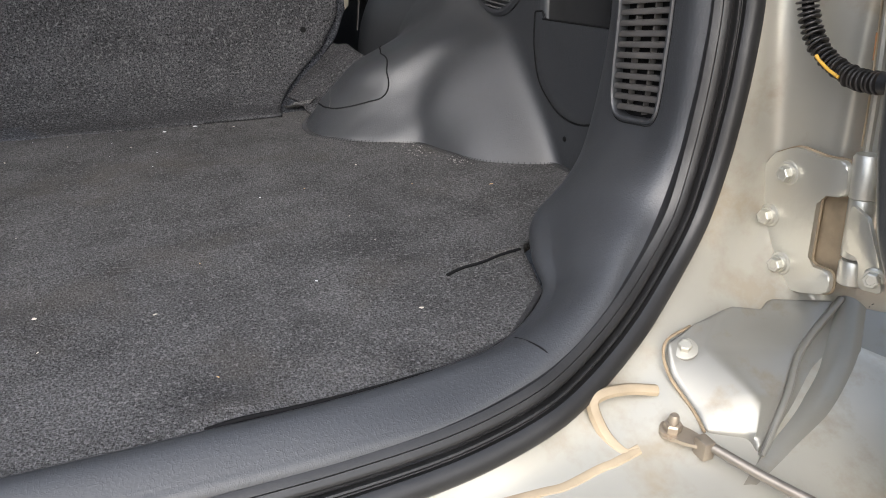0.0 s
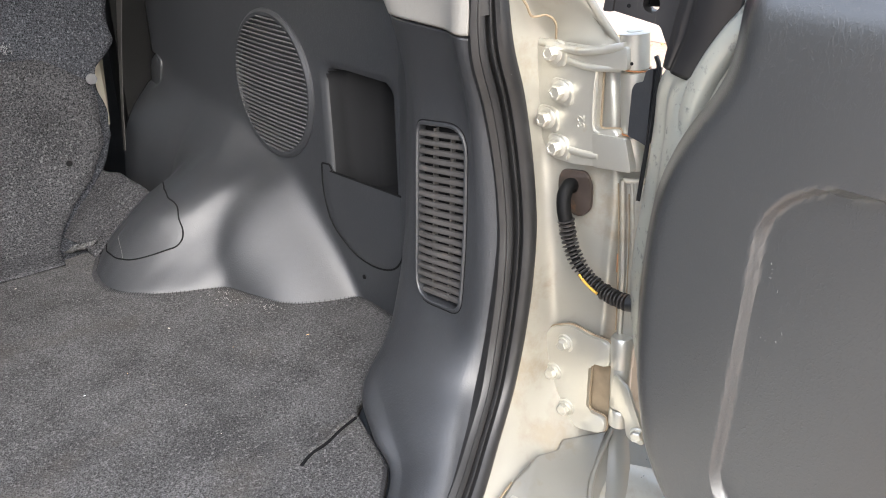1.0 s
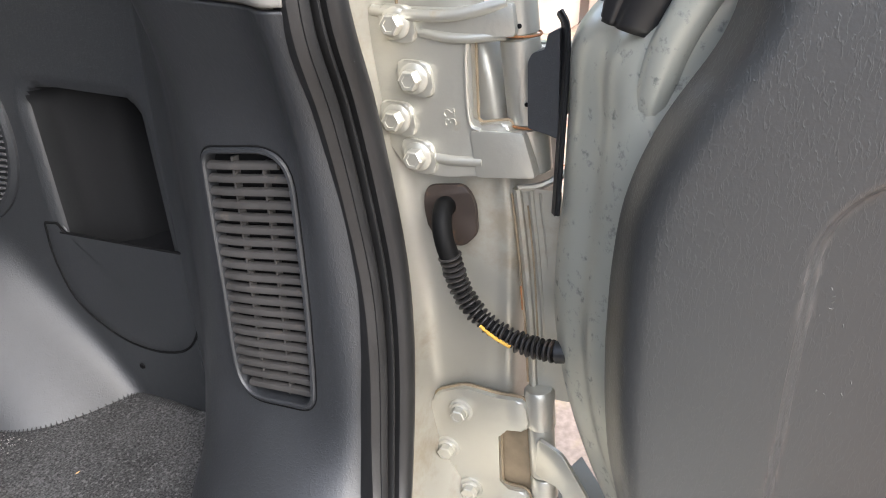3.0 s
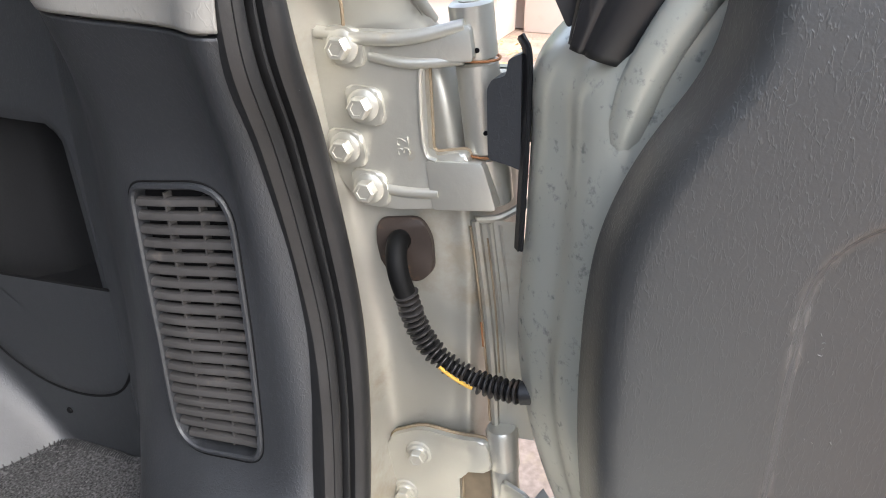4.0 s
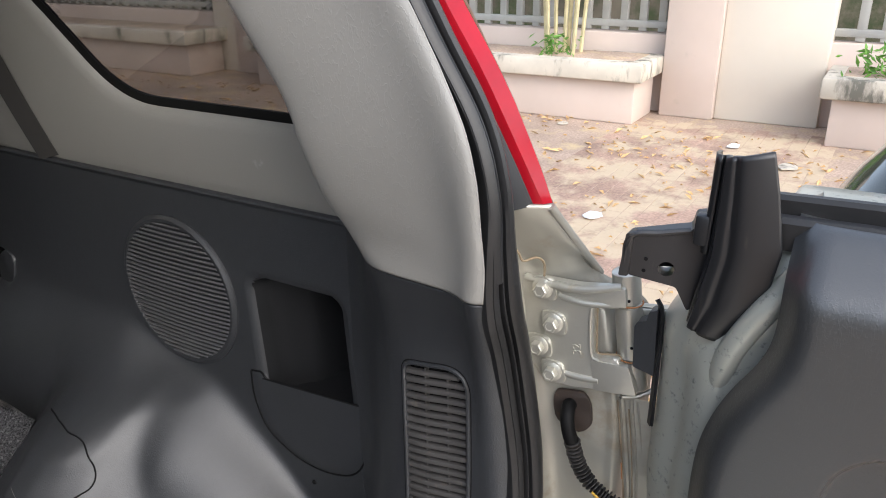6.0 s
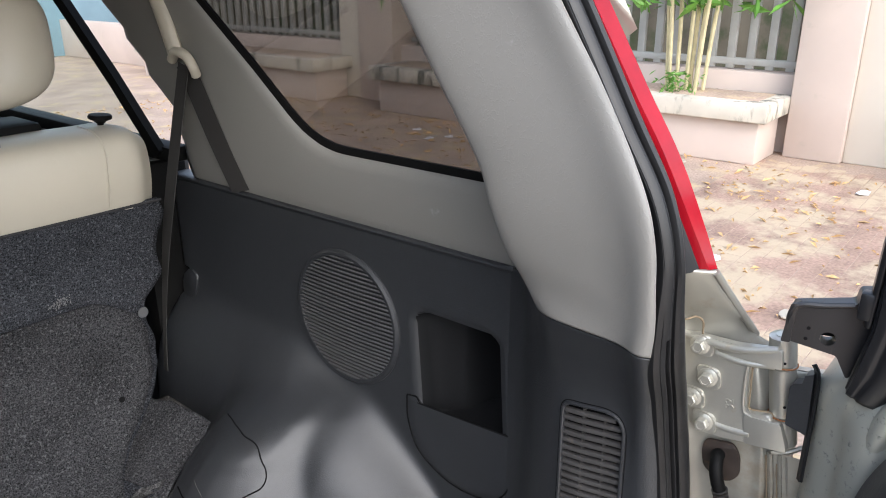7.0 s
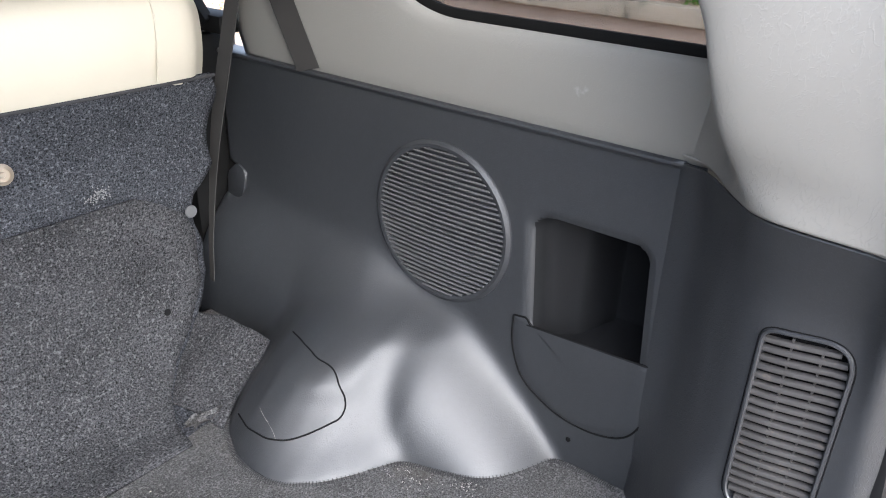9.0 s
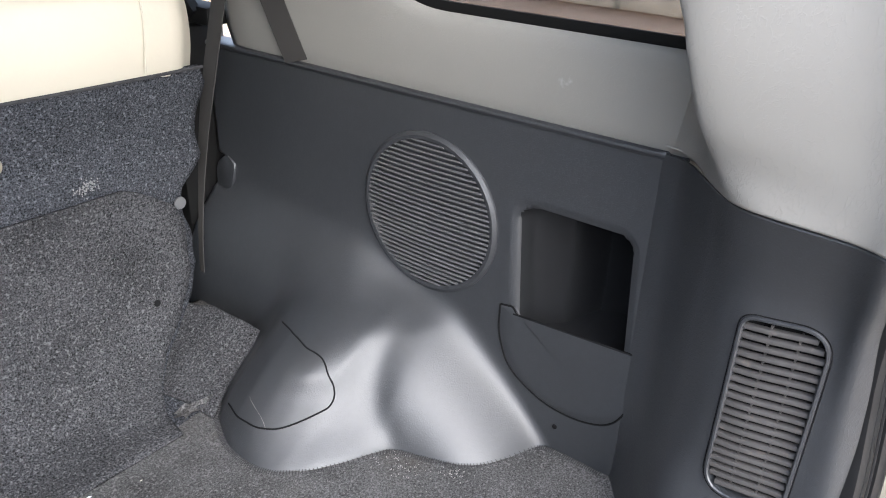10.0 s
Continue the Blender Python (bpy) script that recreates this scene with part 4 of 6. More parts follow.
thing("chalk_dust", "chalky pale dust rubbed into the carpet beside the wheel arch", "dust", bm, material("grey_chalk", (0.26, 0.25, 0.235), 0.9), kind="stuff", smooth=False)

# ---- rear seat ----
def seat_profile(v):
    """y, z of the seat's back along v from the floor to the top."""
    return np.interp(v, [0, 0.05, 0.10, 0.16, 0.24, 0.40, 0.62, 0.82, 1.0], [1.30, 1.355, 1.405, 1.440, 1.466, 1.482, 1.482, 1.470, 1.448]), np.interp(v, [0, 0.05, 0.10, 0.16, 0.24, 0.40, 0.62, 0.82, 1.0], [0.6565, 0.662, 0.678, 0.705, 0.745, 0.83, 0.945, 1.05, 1.125])


def seat_edge(z):
    return np.interp(z, [0.64, 0.70, 0.75, 0.81, 0.85, 0.89, 0.94, 0.983, 1.063, 1.10, 1.13], [0.27, 0.31, 0.357, 0.396, 0.392, 0.384, 0.388, 0.423, 0.420, 0.434, 0.425])


seat = thing("rear_seat", "cream leather rear seat back with charcoal carpet on its rear", "car seat", None, None, (0.15, 1.5, 0.7))
rows = []
for v in np.linspace(0.0, 1.0, 70):
    y, z = seat_profile(v)
    rows.append([(-0.66 + (float(seat_edge(z)) + 0.004 * math.sin(z * 60) + 0.66) * u, y + 0.006 * noise.noise(Vector((u * 7, z * 6, 2))) - 0.012 * float(smoothstep(0.985, 1.0, u)) * 0, z + 0.004 * math.sin(u * 5)) for u in np.linspace(0, 1, 90)])
solid(part("back_carpet", net(rows), FELT, seat, "charcoal carpet on the seat's rear"), 0.008, 1)
rows = []
for v in np.linspace(0.0, 0.652, 64):
    y, z = seat_profile(v)
    top_x = float(np.interp(z, [0.655, 0.68, 0.74, 0.80, 0.88, 0.915, 0.938, 0.953, 0.962], [0.22, 0.255, 0.335, 0.372, 0.376, 0.362, 0.330, 0.305, 0.285]))
    lift = 0.013 * float(smoothstep(0.0, 0.12, v)) + 0.001
    rows.append([(-0.66 + (top_x + 0.66) * u, y - lift + 0.004 * noise.noise(Vector((u * 8, z * 6, 5))) * float(smoothstep(0.1, 0.3, v)), float(z) + 0.003 * float(smoothstep(0.02, 0.0, v)) * 0 + 0.002) for u in np.linspace(0, 1, 70)])
solid(part("carpet_flap", net(rows), FLAPFELT, seat, "loose lighter carpet flap over the seat's lower rear"), 0.004, 1)
bm = bmesh.new()
for k in range(0, 69):
    p = Vector(rows[-1][k])
    tube([p + Vector((0, -0.0025, 0.003)), p + Vector((0.002, -0.0045, -0.003)), p + Vector((0.003, -0.003, -0.008))], 0.0011, 4, 4, bm)
part("flap_hem", bm, STITCH, seat, "overlock stitches along the flap")
cushion = [(1.452, 1.115), (1.438, 1.16), (1.436, 1.20), (1.445, 1.232), (1.470, 1.247), (1.52, 1.250), (1.575, 1.243), (1.60, 1.21), (1.605, 1.10), (1.60, 0.75)]
rows = []
cp = catmull(cushion, 60)
for u in np.linspace(-0.66, 0.43, 80):
    e = smoothstep(0.365, 0.43, u)
    c = np.array([1.53, 1.10])
    wob = 0.003 * noise.noise(Vector((u * 9, 3, 1)))
    rows.append([(u - 0.004 * e, y * (1 - 0.35 * e ** 3) + c[0] * 0.35 * e ** 3, (z + wob) * (1 - 0.14 * e ** 3) + c[1] * 0.14 * e ** 3) for y, z in cp])
rows.append([(0.426, 1.53, 1.10) for _ in cp])
part("backrest", net(rows), CREAM, seat, "cream leather backrest")
part("seam", tube([(0.33, 1.4375, 1.13), (0.333, 1.433, 1.18), (0.337, 1.44, 1.225), (0.34, 1.47, 1.2475), (0.342, 1.53, 1.251)], 0.0012, 5), CREAM, seat)
knob = part("release_knob", lathe([(0.006, 0), (0.005, 0.012), (0.010, 0.017), (0.0185, 0.021), (0.0195, 0.025), (0.017, 0.028), (0.006, 0.029)], facing((0.373, 1.515, 1.240), (0.05, -0.05, 1)), 24), EDGE, seat, "black round seat release knob")
guide = part("headrest_guide", box(0.10, 0.20, 1.475, 1.535, 1.243, 1.256, 0.004), GRILLE, seat, "dark grey plastic headrest guide")
for px in (0.03, 0.152):
    part("headrest_post", tube([(px, 1.505, 1.24), (px, 1.507, 1.31)], 0.0055, 12), CHROME, seat, "chrome post")
part("recline_box", box(0.05, 0.30, 1.56, 1.66, 1.20, 1.262, 0.01), EDGE, seat, "black plastic box behind the backrest")
# headrest with a slot through it
hy, hz = 1.51, 1.392
rows = []
for k in range(64):
    a = 2 * math.pi * k / 64
    c, s = math.cos(a), math.sin(a)
    rows.append([])
    for j in range(24):
        b = 2 * math.pi * j / 24
        rad, thick = 0.5 - 0.5 * math.cos(b), math.sin(b)
        f = 0.42 + 0.58 * rad
        px = 0.125 + 0.188 * math.copysign(abs(c) ** 0.6, c) * f
        pz = hz + (0.100 * math.copysign(abs(s) ** 0.6, s)) * f
        rows[-1].append((px, hy + 0.042 * thick, pz))
part("slot_lining", prism([(0.125 + 0.088 * math.copysign(abs(math.cos(a)) ** 0.6, math.cos(a)), hz + 0.050 * math.copysign(abs(math.sin(a)) ** 0.6, math.sin(a))) for a in np.linspace(0, 2 * math.pi, 32, endpoint=False)], lambda u, v, w: Vector((u, hy + 0.004 + w, v)), 0.008), BLACK, seat, "black lining inside the slot")
part("headrest", net(rows, close_u=True, close_v=True), CREAM, seat, "cream leather headrest with an open slot")
bm = bmesh.new()
for k in range(70):
    x, z = rng.gauss(0.236, 0.010), rng.gauss(0.986, 0.007)
    y = float(np.interp(z, [0.945, 1.05], [1.482, 1.470])) - 0.0095
    box(x - 0.0004, x + 0.0004, y - 0.001, y + 0.001, z - rng.uniform(0.0004, 0.002), z + 0.0004, 0, bm)
part("chalk_smear", bm, material("pale_chalk", (0.20, 0.20, 0.20), 0.9), seat, "pale chalky smear", smooth=False)
part("top_hem", tube([(-0.66 + (float(seat_edge(1.125)) + 0.656) * u, 1.4435, 1.1262 + 0.004 * math.sin(u * 5)) for u in np.linspace(0, 1, 60)], 0.0026, 6, 160), STITCH, seat, "dark overlocked top edge")
part("rivet", lathe([(0.0135, 0), (0.013, 0.003), (0.009, 0.0045), (0.0085, 0.002), (0.004, 0.002), (0.003, 0.004)], facing((0.118, 1.452, 1.052), (0, -1, 0.15)), 24), STEEL, seat, "round pale fastener")
part("plug", lathe([(0.010, 0), (0.0095, 0.002), (0.004, 0.003)], facing((0.372, 1.468, 0.918), (0, -1, 0.05)), 20), GRILLE, seat, "blue-grey plastic plug")
part("hole", lathe([(0.006, 0), (0.005, 0.0012), (0.001, 0.0014)], facing((0.303, 1.457, 0.775), (0, -1, 0.3)), 10), BLACK, seat)

# ---- seat belt ----
belt = thing("seat_belt", "dark grey seat belt looped through a pillar ring", "seat belt", None, None, (0.49, 1.43, 1.35))
def strap(name, pts, w, side, size=None):
    part(name, sweep(catmull(pts, 24), [(-w / 2, -0.0007), (-w / 2, 0.0007), (w / 2, 0.0007), (w / 2, -0.0007)], side, size=size), BELT, belt)
strap("long_strap", [(0.487, 1.425, 1.345), (0.468, 1.455, 1.20), (0.450, 1.495, 1.02), (0.436, 1.515, 0.86), (0.425, 1.515, 0.76)], 0.045, (-1, 0.1, 0), lambda p: 0.30 + 0.45 * float(smoothstep(0.82, 1.12, p.z)))
strap("short_strap", [(0.490, 1.425, 1.345), (0.513, 1.399, 1.23), (0.530, 1.381, 1.155), (0.538, 1.373, 1.1225)], 0.045, (-1, -0.15, -0.17))
part("belt_ring", tube([(0.485, 1.455, 1.352), (0.478, 1.43, 1.366), (0.478, 1.402, 1.362), (0.480, 1.388, 1.345), (0.488, 1.393, 1.330)], 0.0085, 10), CREAM, belt, "cream plastic belt ring")
part("ring_stem", tube([(0.485, 1.44, 1.36), (0.480, 1.455, 1.42), (0.470, 1.475, 1.50)], 0.016, 12, ry=0.011), CREAM, belt, "cream height adjuster")

# ---- hinges ----
def hinge_upper():
    h = thing("hinge", "cast steel upper tailgate hinge painted champagne with four bolts", "hinge", None, None, (0.53, 0.5, 1.06), group="tailgate hinges")
    def pl(u, v, w):
        return Vector((0.5335 + (1.06 - v) * 0.02 - w, u + (v - 1.06) * 0.14, v))
    plate = [(0.547, 1.110), (0.480, 1.112), (0.444, 1.118), (0.444, 1.099), (0.465, 1.096), (0.471, 1.034), (0.444, 1.040), (0.444, 1.002), (0.500, 0.992), (0.530, 0.992), (0.547, 1.018), (0.548, 1.05)]
    part("plate", prism(rounded(plate, 0.006, 4), pl, 0.009, 0.003), HINGE, h)
    foot = rounded([(0.544 + (u - 0.544) * 1.0, v) for u, v in plate], 0.006, 4)
    part("sealer_line", tube([pl(u, v, 0.0006) for u, v in foot[12:] + foot[:5]], 0.0015, 6, 120), SEAM, h, "tan dirt line round the plate")
    part("upper_rib", tube([pl(0.538, 1.108, 0.008), pl(0.50, 1.107, 0.011), pl(0.470, 1.110, 0.011), pl(0.436, 1.119, 0.007)], 0.0042, 10), HINGE, h)
    part("arm_rib", tube([pl(0.502, 1.096, 0.0085), pl(0.475, 1.094, 0.010), pl(0.440, 1.098, 0.006)], 0.0036, 10), HINGE, h)
    part("arm_web", prism(rounded([(0.500, 1.106), (0.470, 1.109), (0.432, 1.120), (0.432, 1.098), (0.470, 1.094), (0.500, 1.096)], 0.0035, 3), pl, 0.0105, 0.0009), HINGE, h)
    part("lower_arm", prism(rounded([(0.474, 1.031), (0.434, 1.034), (0.428, 1.002), (0.474, 0.996)], 0.0035, 3), pl, 0.0105, 0.0009), HINGE, h)
    part("lower_rib", tube([pl(0.508, 1.006, 0.0075), pl(0.49, 1.006, 0.008), pl(0.468, 1.008, 0.0075)], 0.0042, 10), HINGE, h)
    part("window_lip", tube([pl(0.462, 1.094, 0.0095), pl(0.468, 1.091, 0.0095), pl(0.4725, 1.06, 0.0095), pl(0.473, 1.036, 0.0095), pl(0.466, 1.0315, 0.0095)], 0.0016, 8, 40), HINGE, h)
    for u, v in ((0.5190, 1.1010), (0.5115, 1.0640), (0.5310, 1.0330), (0.5185, 1.0060)):
        boss = part("boss", prism(rounded([(u + 0.013, v + 0.0125), (u - 0.014, v + 0.0125), (u - 0.014, v - 0.013), (u + 0.013, v - 0.013)], 0.008, 4), lambda a, b, w: pl(a, b, 0.008 + w), 0.004, 0.0018), HINGE, h)
        hex_bolt("bolt", pl(u, v, 0.0118), (-1, -0.05, 0.02), 0.0076, h, HINGE, 1.45, 1.15)
    axis = lambda z: Vector((0.544 + (1.06 - z) * 0.06, 0.4375 + (z - 1.06) * 0.12, z))
    for name, z0, z1, r in (("top_knuckle", 1.097, 1.131, 0.0140), ("middle_knuckle", 1.036, 1.0955, 0.0138), ("bottom_knuckle", 1.000, 1.0345, 0.0150)):
        a, b = axis(z0), axis(z1)
        part(name, lathe([(r * 0.9, 0), (r, 0.0012), (r, (b - a).length - 0.0015), (r * 0.86, (b - a).length)], facing(a, b - a), 28), HINGE, h)
    part("pin", tube([axis(0.998), axis(1.1318)], 0.0075, 16), HINGE, h)
    for z in (1.0972, 1.0353):
        part("rust_ring", tube([axis(z) + Vector((0.0149 * math.cos(a), 0.0149 * math.sin(a), 0)) for a in np.linspace(0, 2 * math.pi, 25)], 0.0009, 5, 60), RUST, h, "thin rust ring")
    for z in (1.104, 1.052):
        part("pin_hole", lathe([(0.0017, 0), (0.0015, 0.0004)], facing(axis(z) + Vector((-0.0134, -0.0056, 0)), (-1, -0.45, 0)), 10), BLACK, h)
    txt = bpy.data.curves.new("number", "FONT")
    txt.body, txt.size, txt.extrude, txt.align_x, txt.align_y = "32", 0.0135, 0.0007, "CENTER", "CENTER"
    ob = new("cast_number", txt)
    ob.matrix_world = Matrix.Translation(pl(0.4885, 1.0385, 0.0093)) @ Matrix(((0, 0, -1, 0), (0.14, 0.99, 0, 0), (0.99, -0.14, 0, 0), (0, 0, 0, 1)))
    deps = bpy.context.evaluated_depsgraph_get()
    me = bpy.data.meshes.new_from_object(ob.evaluated_get(deps))
    me.transform(ob.matrix_world)
    bpy.data.objects.remove(ob)
    me.materials.clear()
    me.materials.append(HINGE)
    num = new("cast_number", me)
    num.parent, num.location = h, -h.location
    # door leaf reaching to the tailgate
    part("door_leaf", prism(rounded([(0.543, 0.445), (0.556, 0.440), (0.575, 0.40), (0.560, 0.388)], 0.004, 3), lambda u, v, w: Vector((u, v, 1.042 + w)), 0.048, 0.003), HINGE, h)
    return h


def hinge_lower():
    h = thing("hinge", "dusty painted lower tailgate hinge with a round plate", "hinge", None, None, (0.53, 0.47, 0.74), group="tailgate hinges")
    def pl(u, v, w):
        return Vector((0.5375 - (v - 0.74) * 0.02 - w, u + (v - 0.74) * 0.12, v))
    plate = [(0.470, 0.801), (0.440, 0.800), (0.414, 0.804), (0.412, 0.774), (0.441, 0.767), (0.446, 0.701), (0.420, 0.704), (0.420, 0.684), (0.452, 0.671), (0.4655, 0.669), (0.4917, 0.677), (0.511, 0.712), (0.5125, 0.748), (0.500, 0.785)]
    part("plate", prism(rounded(plate, 0.008, 4), pl, 0.007, 0.0025), HINGE, h)
    foot = rounded(plate, 0.008, 4)
    part("sealer_line", tube([pl(u, v, 0.0005) for u, v in foot + foot[:1]], 0.0016, 6, 140), SEAM, h, "tan dirt line round the plate")
    part("window_back", prism([(0.452, 0.776), (0.414, 0.780), (0.414, 0.700), (0.454, 0.698)], lambda u, v, w: pl(u, v, w - 0.006), 0.002), SEAM, h, "brown dusty recess")
    for u, v in ((0.4745, 0.7760), (0.4930, 0.7300), (0.4750, 0.6900)):
        part("boss", lathe([(0.0115, 0), (0.0105, 0.002), (0.009, 0.0025)], facing(pl(u, v, 0.007), (-1, -0.1, 0)), 20), HINGE, h)
        hex_bolt("bolt", pl(u, v, 0.009), (-1, -0.1, 0), 0.0068, h, HINGE, 1.25)
    axis = lambda z: Vector((0.5440, 0.4085 + (z - 0.75) * 0.10, z))
    for name, z0, z1, r in (("top_knuckle", 0.774, 0.812, 0.0128), ("middle_knuckle", 0.722, 0.7765, 0.0115), ("bottom_knuckle", 0.698, 0.7205, 0.012)):
        a, b = axis(z0), axis(z1)
        part(name, lathe([(r * 0.9, 0), (r, 0.0012), (r, (b - a).length - 0.004), (r * 0.85, (b - a).length - 0.001), (r * 0.5, (b - a).length)], facing(a, b - a), 28), HINGE, h)
    for z in (0.783, 0.741):
        part("pin_hole", lathe([(0.0018, 0), (0.0015, 0.0004)], facing(axis(z) + Vector((-0.0108, -0.0048, 0)), (-1, -0.45, 0)), 10), BLACK, h)
    part("door_leaf", prism(rounded([(0.408, 0.772), (0.384, 0.770), (0.358, 0.742), (0.348, 0.722), (0.375, 0.712), (0.383, 0.735), (0.408, 0.732)], 0.005, 4), lambda u, v, w: Vector((0.535 - (0.42 - u) * 0.35 - w, u, v)), 0.004, 0.001), HINGE, h)
    hex_bolt("bolt", (0.5085, 0.359, 0.731), (-1, -0.4, 0), 0.0065, h, HINGE, 1.3)
    return h


hinge_upper()
hinge_lower()

# ---- wiring loom between body and tailgate ----
loom = thing("wiring_loom", "black corrugated wiring loom with a split showing a yellow wire", "wiring loom", None, None, (0.52, 0.47, 0.92))
def on_jamb(u, v, w):
    return Vector((0.5325 + (v - 0.955) * 0.01 - w, u + (v - 0.955) * 0.13, v))
part("grommet_plate", prism(rounded([(0.505, 0.981), (0.472, 0.987), (0.465, 0.974), (0.466, 0.948), (0.481, 0.934), (0.507, 0.942), (0.509, 0.964)], 0.007, 4), on_jamb, 0.004, 0.0015), material("rusty_black_rubber", (0.035, 0.025, 0.02), 0.6, vary=0.3, scale=30, dirt=(0.14, 0.08, 0.045), dirt_scale=45, dirt_at=0.56), loom, "rubber plate stained with rust")
part("elbow", tube([(0.532, 0.491, 0.966), (0.520, 0.489, 0.970), (0.510, 0.486, 0.963), (0.506, 0.482, 0.950), (0.506, 0.477, 0.936)], 0.0076, 14), EDGE, loom, "glossy black rubber elbow")
loom_path = catmull([(0.506, 0.478, 0.940), (0.507, 0.471, 0.916), (0.508, 0.460, 0.897), (0.509, 0.446, 0.885), (0.509, 0.429, 0.878), (0.508, 0.412, 0.875), (0.507, 0.384, 0.877)], 80)
part("core", tube(loom_path, 0.0046, 10, 60), BLACK, loom)
ridge = material("dusty_black_conduit", (0.022, 0.020, 0.019), 0.42, vary=0.3, scale=50, dirt=(0.12, 0.085, 0.06), dirt_scale=55, dirt_at=0.60)
loom_length = np.concatenate([[0], np.cumsum(np.linalg.norm(np.diff(loom_path, axis=0), axis=1))])
for s in np.arange(0.002, loom_length[-1] - 0.004, 0.0045):
    p = Vector([float(np.interp(s - 0.001, loom_length, loom_path[:, a])) for a in range(3)])
    q = Vector([float(np.interp(s + 0.001, loom_length, loom_path[:, a])) for a in range(3)])
    d = (q - p).normalized() + Vector((rng.uniform(-0.08, 0.08), rng.uniform(-0.08, 0.08), rng.uniform(-0.08, 0.08)))
    split = 0.42 < s / loom_length[-1] < 0.68
    r = (0.0080 if split else 0.0088) + 0.0004 * math.sin(s * 900)
    m = facing((p + q) / 2 - d.normalized() * 0.0011, d)
    part("ridge", lathe([(0.0044, 0), (r - 0.0008, 0.0001), (r, 0.0007), (r, 0.0014), (r - 0.0008, 0.0021), (0.0044, 0.0022)], m, 18), ridge, loom)
part("yellow_wire", tube([(loom_path[k][0] - 0.0078, loom_path[k][1] - 0.0030, loom_path[k][2] - 0.0030) for k in (33, 38, 43, 48, 53)], 0.0014, 8), YELLOW, loom, "bare yellow wire")
part("loom_boot", tube([(0.507, 0.392, 0.8765), (0.509, 0.376, 0.879)], 0.0085, 14), RUBBER, loom)

# ---- folded metal beside the hinge and the lower corner ----
flange = thing("fender_flange", "folded champagne metal flange beside the hinge", "car body", None, None, (0.545, 0.43, 0.9), kind="structure")
for dy, dx, w in ((0.0, 0.0, 0.0035), (-0.009, 0.004, 0.0025), (-0.016, 0.006, 0.002)):
    part("fold", tube([(0.543 + dx, 0.440 + dy, 0.985 - abs(dy) * 0.2), (0.544 + dx, 0.432 + dy, 0.93), (0.545 + dx, 0.425 + dy, 0.87), (0.546 + dx, 0.420 + dy, 0.81)], w, 8), PAINT, flange)
part("fold_dirt", tube([(0.5405, 0.443, 0.981), (0.541, 0.4355, 0.93), (0.542, 0.4285, 0.87), (0.543, 0.424, 0.815)], 0.0009, 6), SEAM, flange, "brown dirt line along the fold")
part("fold_dirt", tube([(0.5445, 0.4315, 0.972), (0.5455, 0.4245, 0.92), (0.5465, 0.419, 0.86)], 0.0007, 6), SEAM, flange, "brown dirt line along the fold")
part("rust_run", tube([(0.5408, 0.4330, 0.905), (0.5412, 0.4318, 0.893), (0.5415, 0.431, 0.884)], 0.0009, 6), RUST, flange, "short orange rust run")
part("flange_top", tube([(0.543, 0.440, 0.985), (0.552, 0.425, 0.986), (0.562, 0.408, 0.996)], 0.003, 8), PAINT, flange)
part("flange_web", net([[(0.546 + 0.004 * a, 0.438 - 0.03 * a + (z - 0.985) * 0.1, z) for a in np.linspace(0, 1, 6)] for z in np.linspace(0.80, 0.985, 8)]), PAINT, flange)

bracket = thing("corner_bracket", "pressed champagne steel bracket bolted in the lower corner", "bracket", None, None, (0.42, 0.43, 0.64))
corners = {"tab_top": (0.380, 0.435, 0.657, 0.003), "tab_low": (0.374, 0.419, 0.638, 0.003), "edge_mid": (0.380, 0.390, 0.618, 0.003), "edge_end": (0.379, 0.373, 0.609, 0.003), "foot": (0.408, 0.356, 0.608, 0.004),
           "ridge_low": (0.424, 0.373, 0.617, 0.019), "ridge_top": (0.412, 0.424, 0.641, 0.013), "top_left": (0.414, 0.446, 0.660, 0.003), "top_fold": (0.459, 0.455, 0.658, 0.013), "top_mid": (0.493, 0.449, 0.656, 0.007), "top_right": (0.506, 0.454, 0.662, 0.006),
           "roll_top": (0.562, 0.427, 0.662, 0.006), "roll_mid": (0.496, 0.402, 0.635, 0.009), "roll_low": (0.453, 0.371, 0.619, 0.008), "roll_end": (0.406, 0.343, 0.603, 0.006)}
bm = bmesh.new()
vert = {k: bm.verts.new((x, y - 0.3 * h, z + h)) for k, (x, y, z, h) in corners.items()}
for names in ("tab_top tab_low ridge_top top_fold top_left", "tab_low edge_mid ridge_low ridge_top", "edge_mid edge_end foot ridge_low", "top_right top_mid top_fold ridge_top roll_mid roll_top", "ridge_top ridge_low roll_low roll_mid", "ridge_low foot roll_end roll_low"):
    bm.faces.new([vert[k] for k in names.split()])
rim_edges = [e for e in bm.edges if e.is_boundary]
skirt = bmesh.ops.extrude_edge_only(bm, edges=rim_edges)["geom"]
for v in skirt:
    if isinstance(v, bmesh.types.BMVert):
        v.co += Vector((0, 0.001, -0.012))
bmesh.ops.bevel(bm, geom=[e for e in bm.edges if not e.is_boundary], offset=0.005, segments=4, affect="EDGES", profile=0.5)
part("plate", bm, SILVER, bracket)
low_edge = [Vector(corners[k][:3]) + Vector((-0.0015, -0.001, 0.0012)) for k in ("top_left", "tab_top", "tab_low", "edge_mid", "edge_end")]
part("edge_dirt", tube(low_edge, 0.0014, 6, 40), SEAM, bracket, "brown dirt line along the plate's edge")
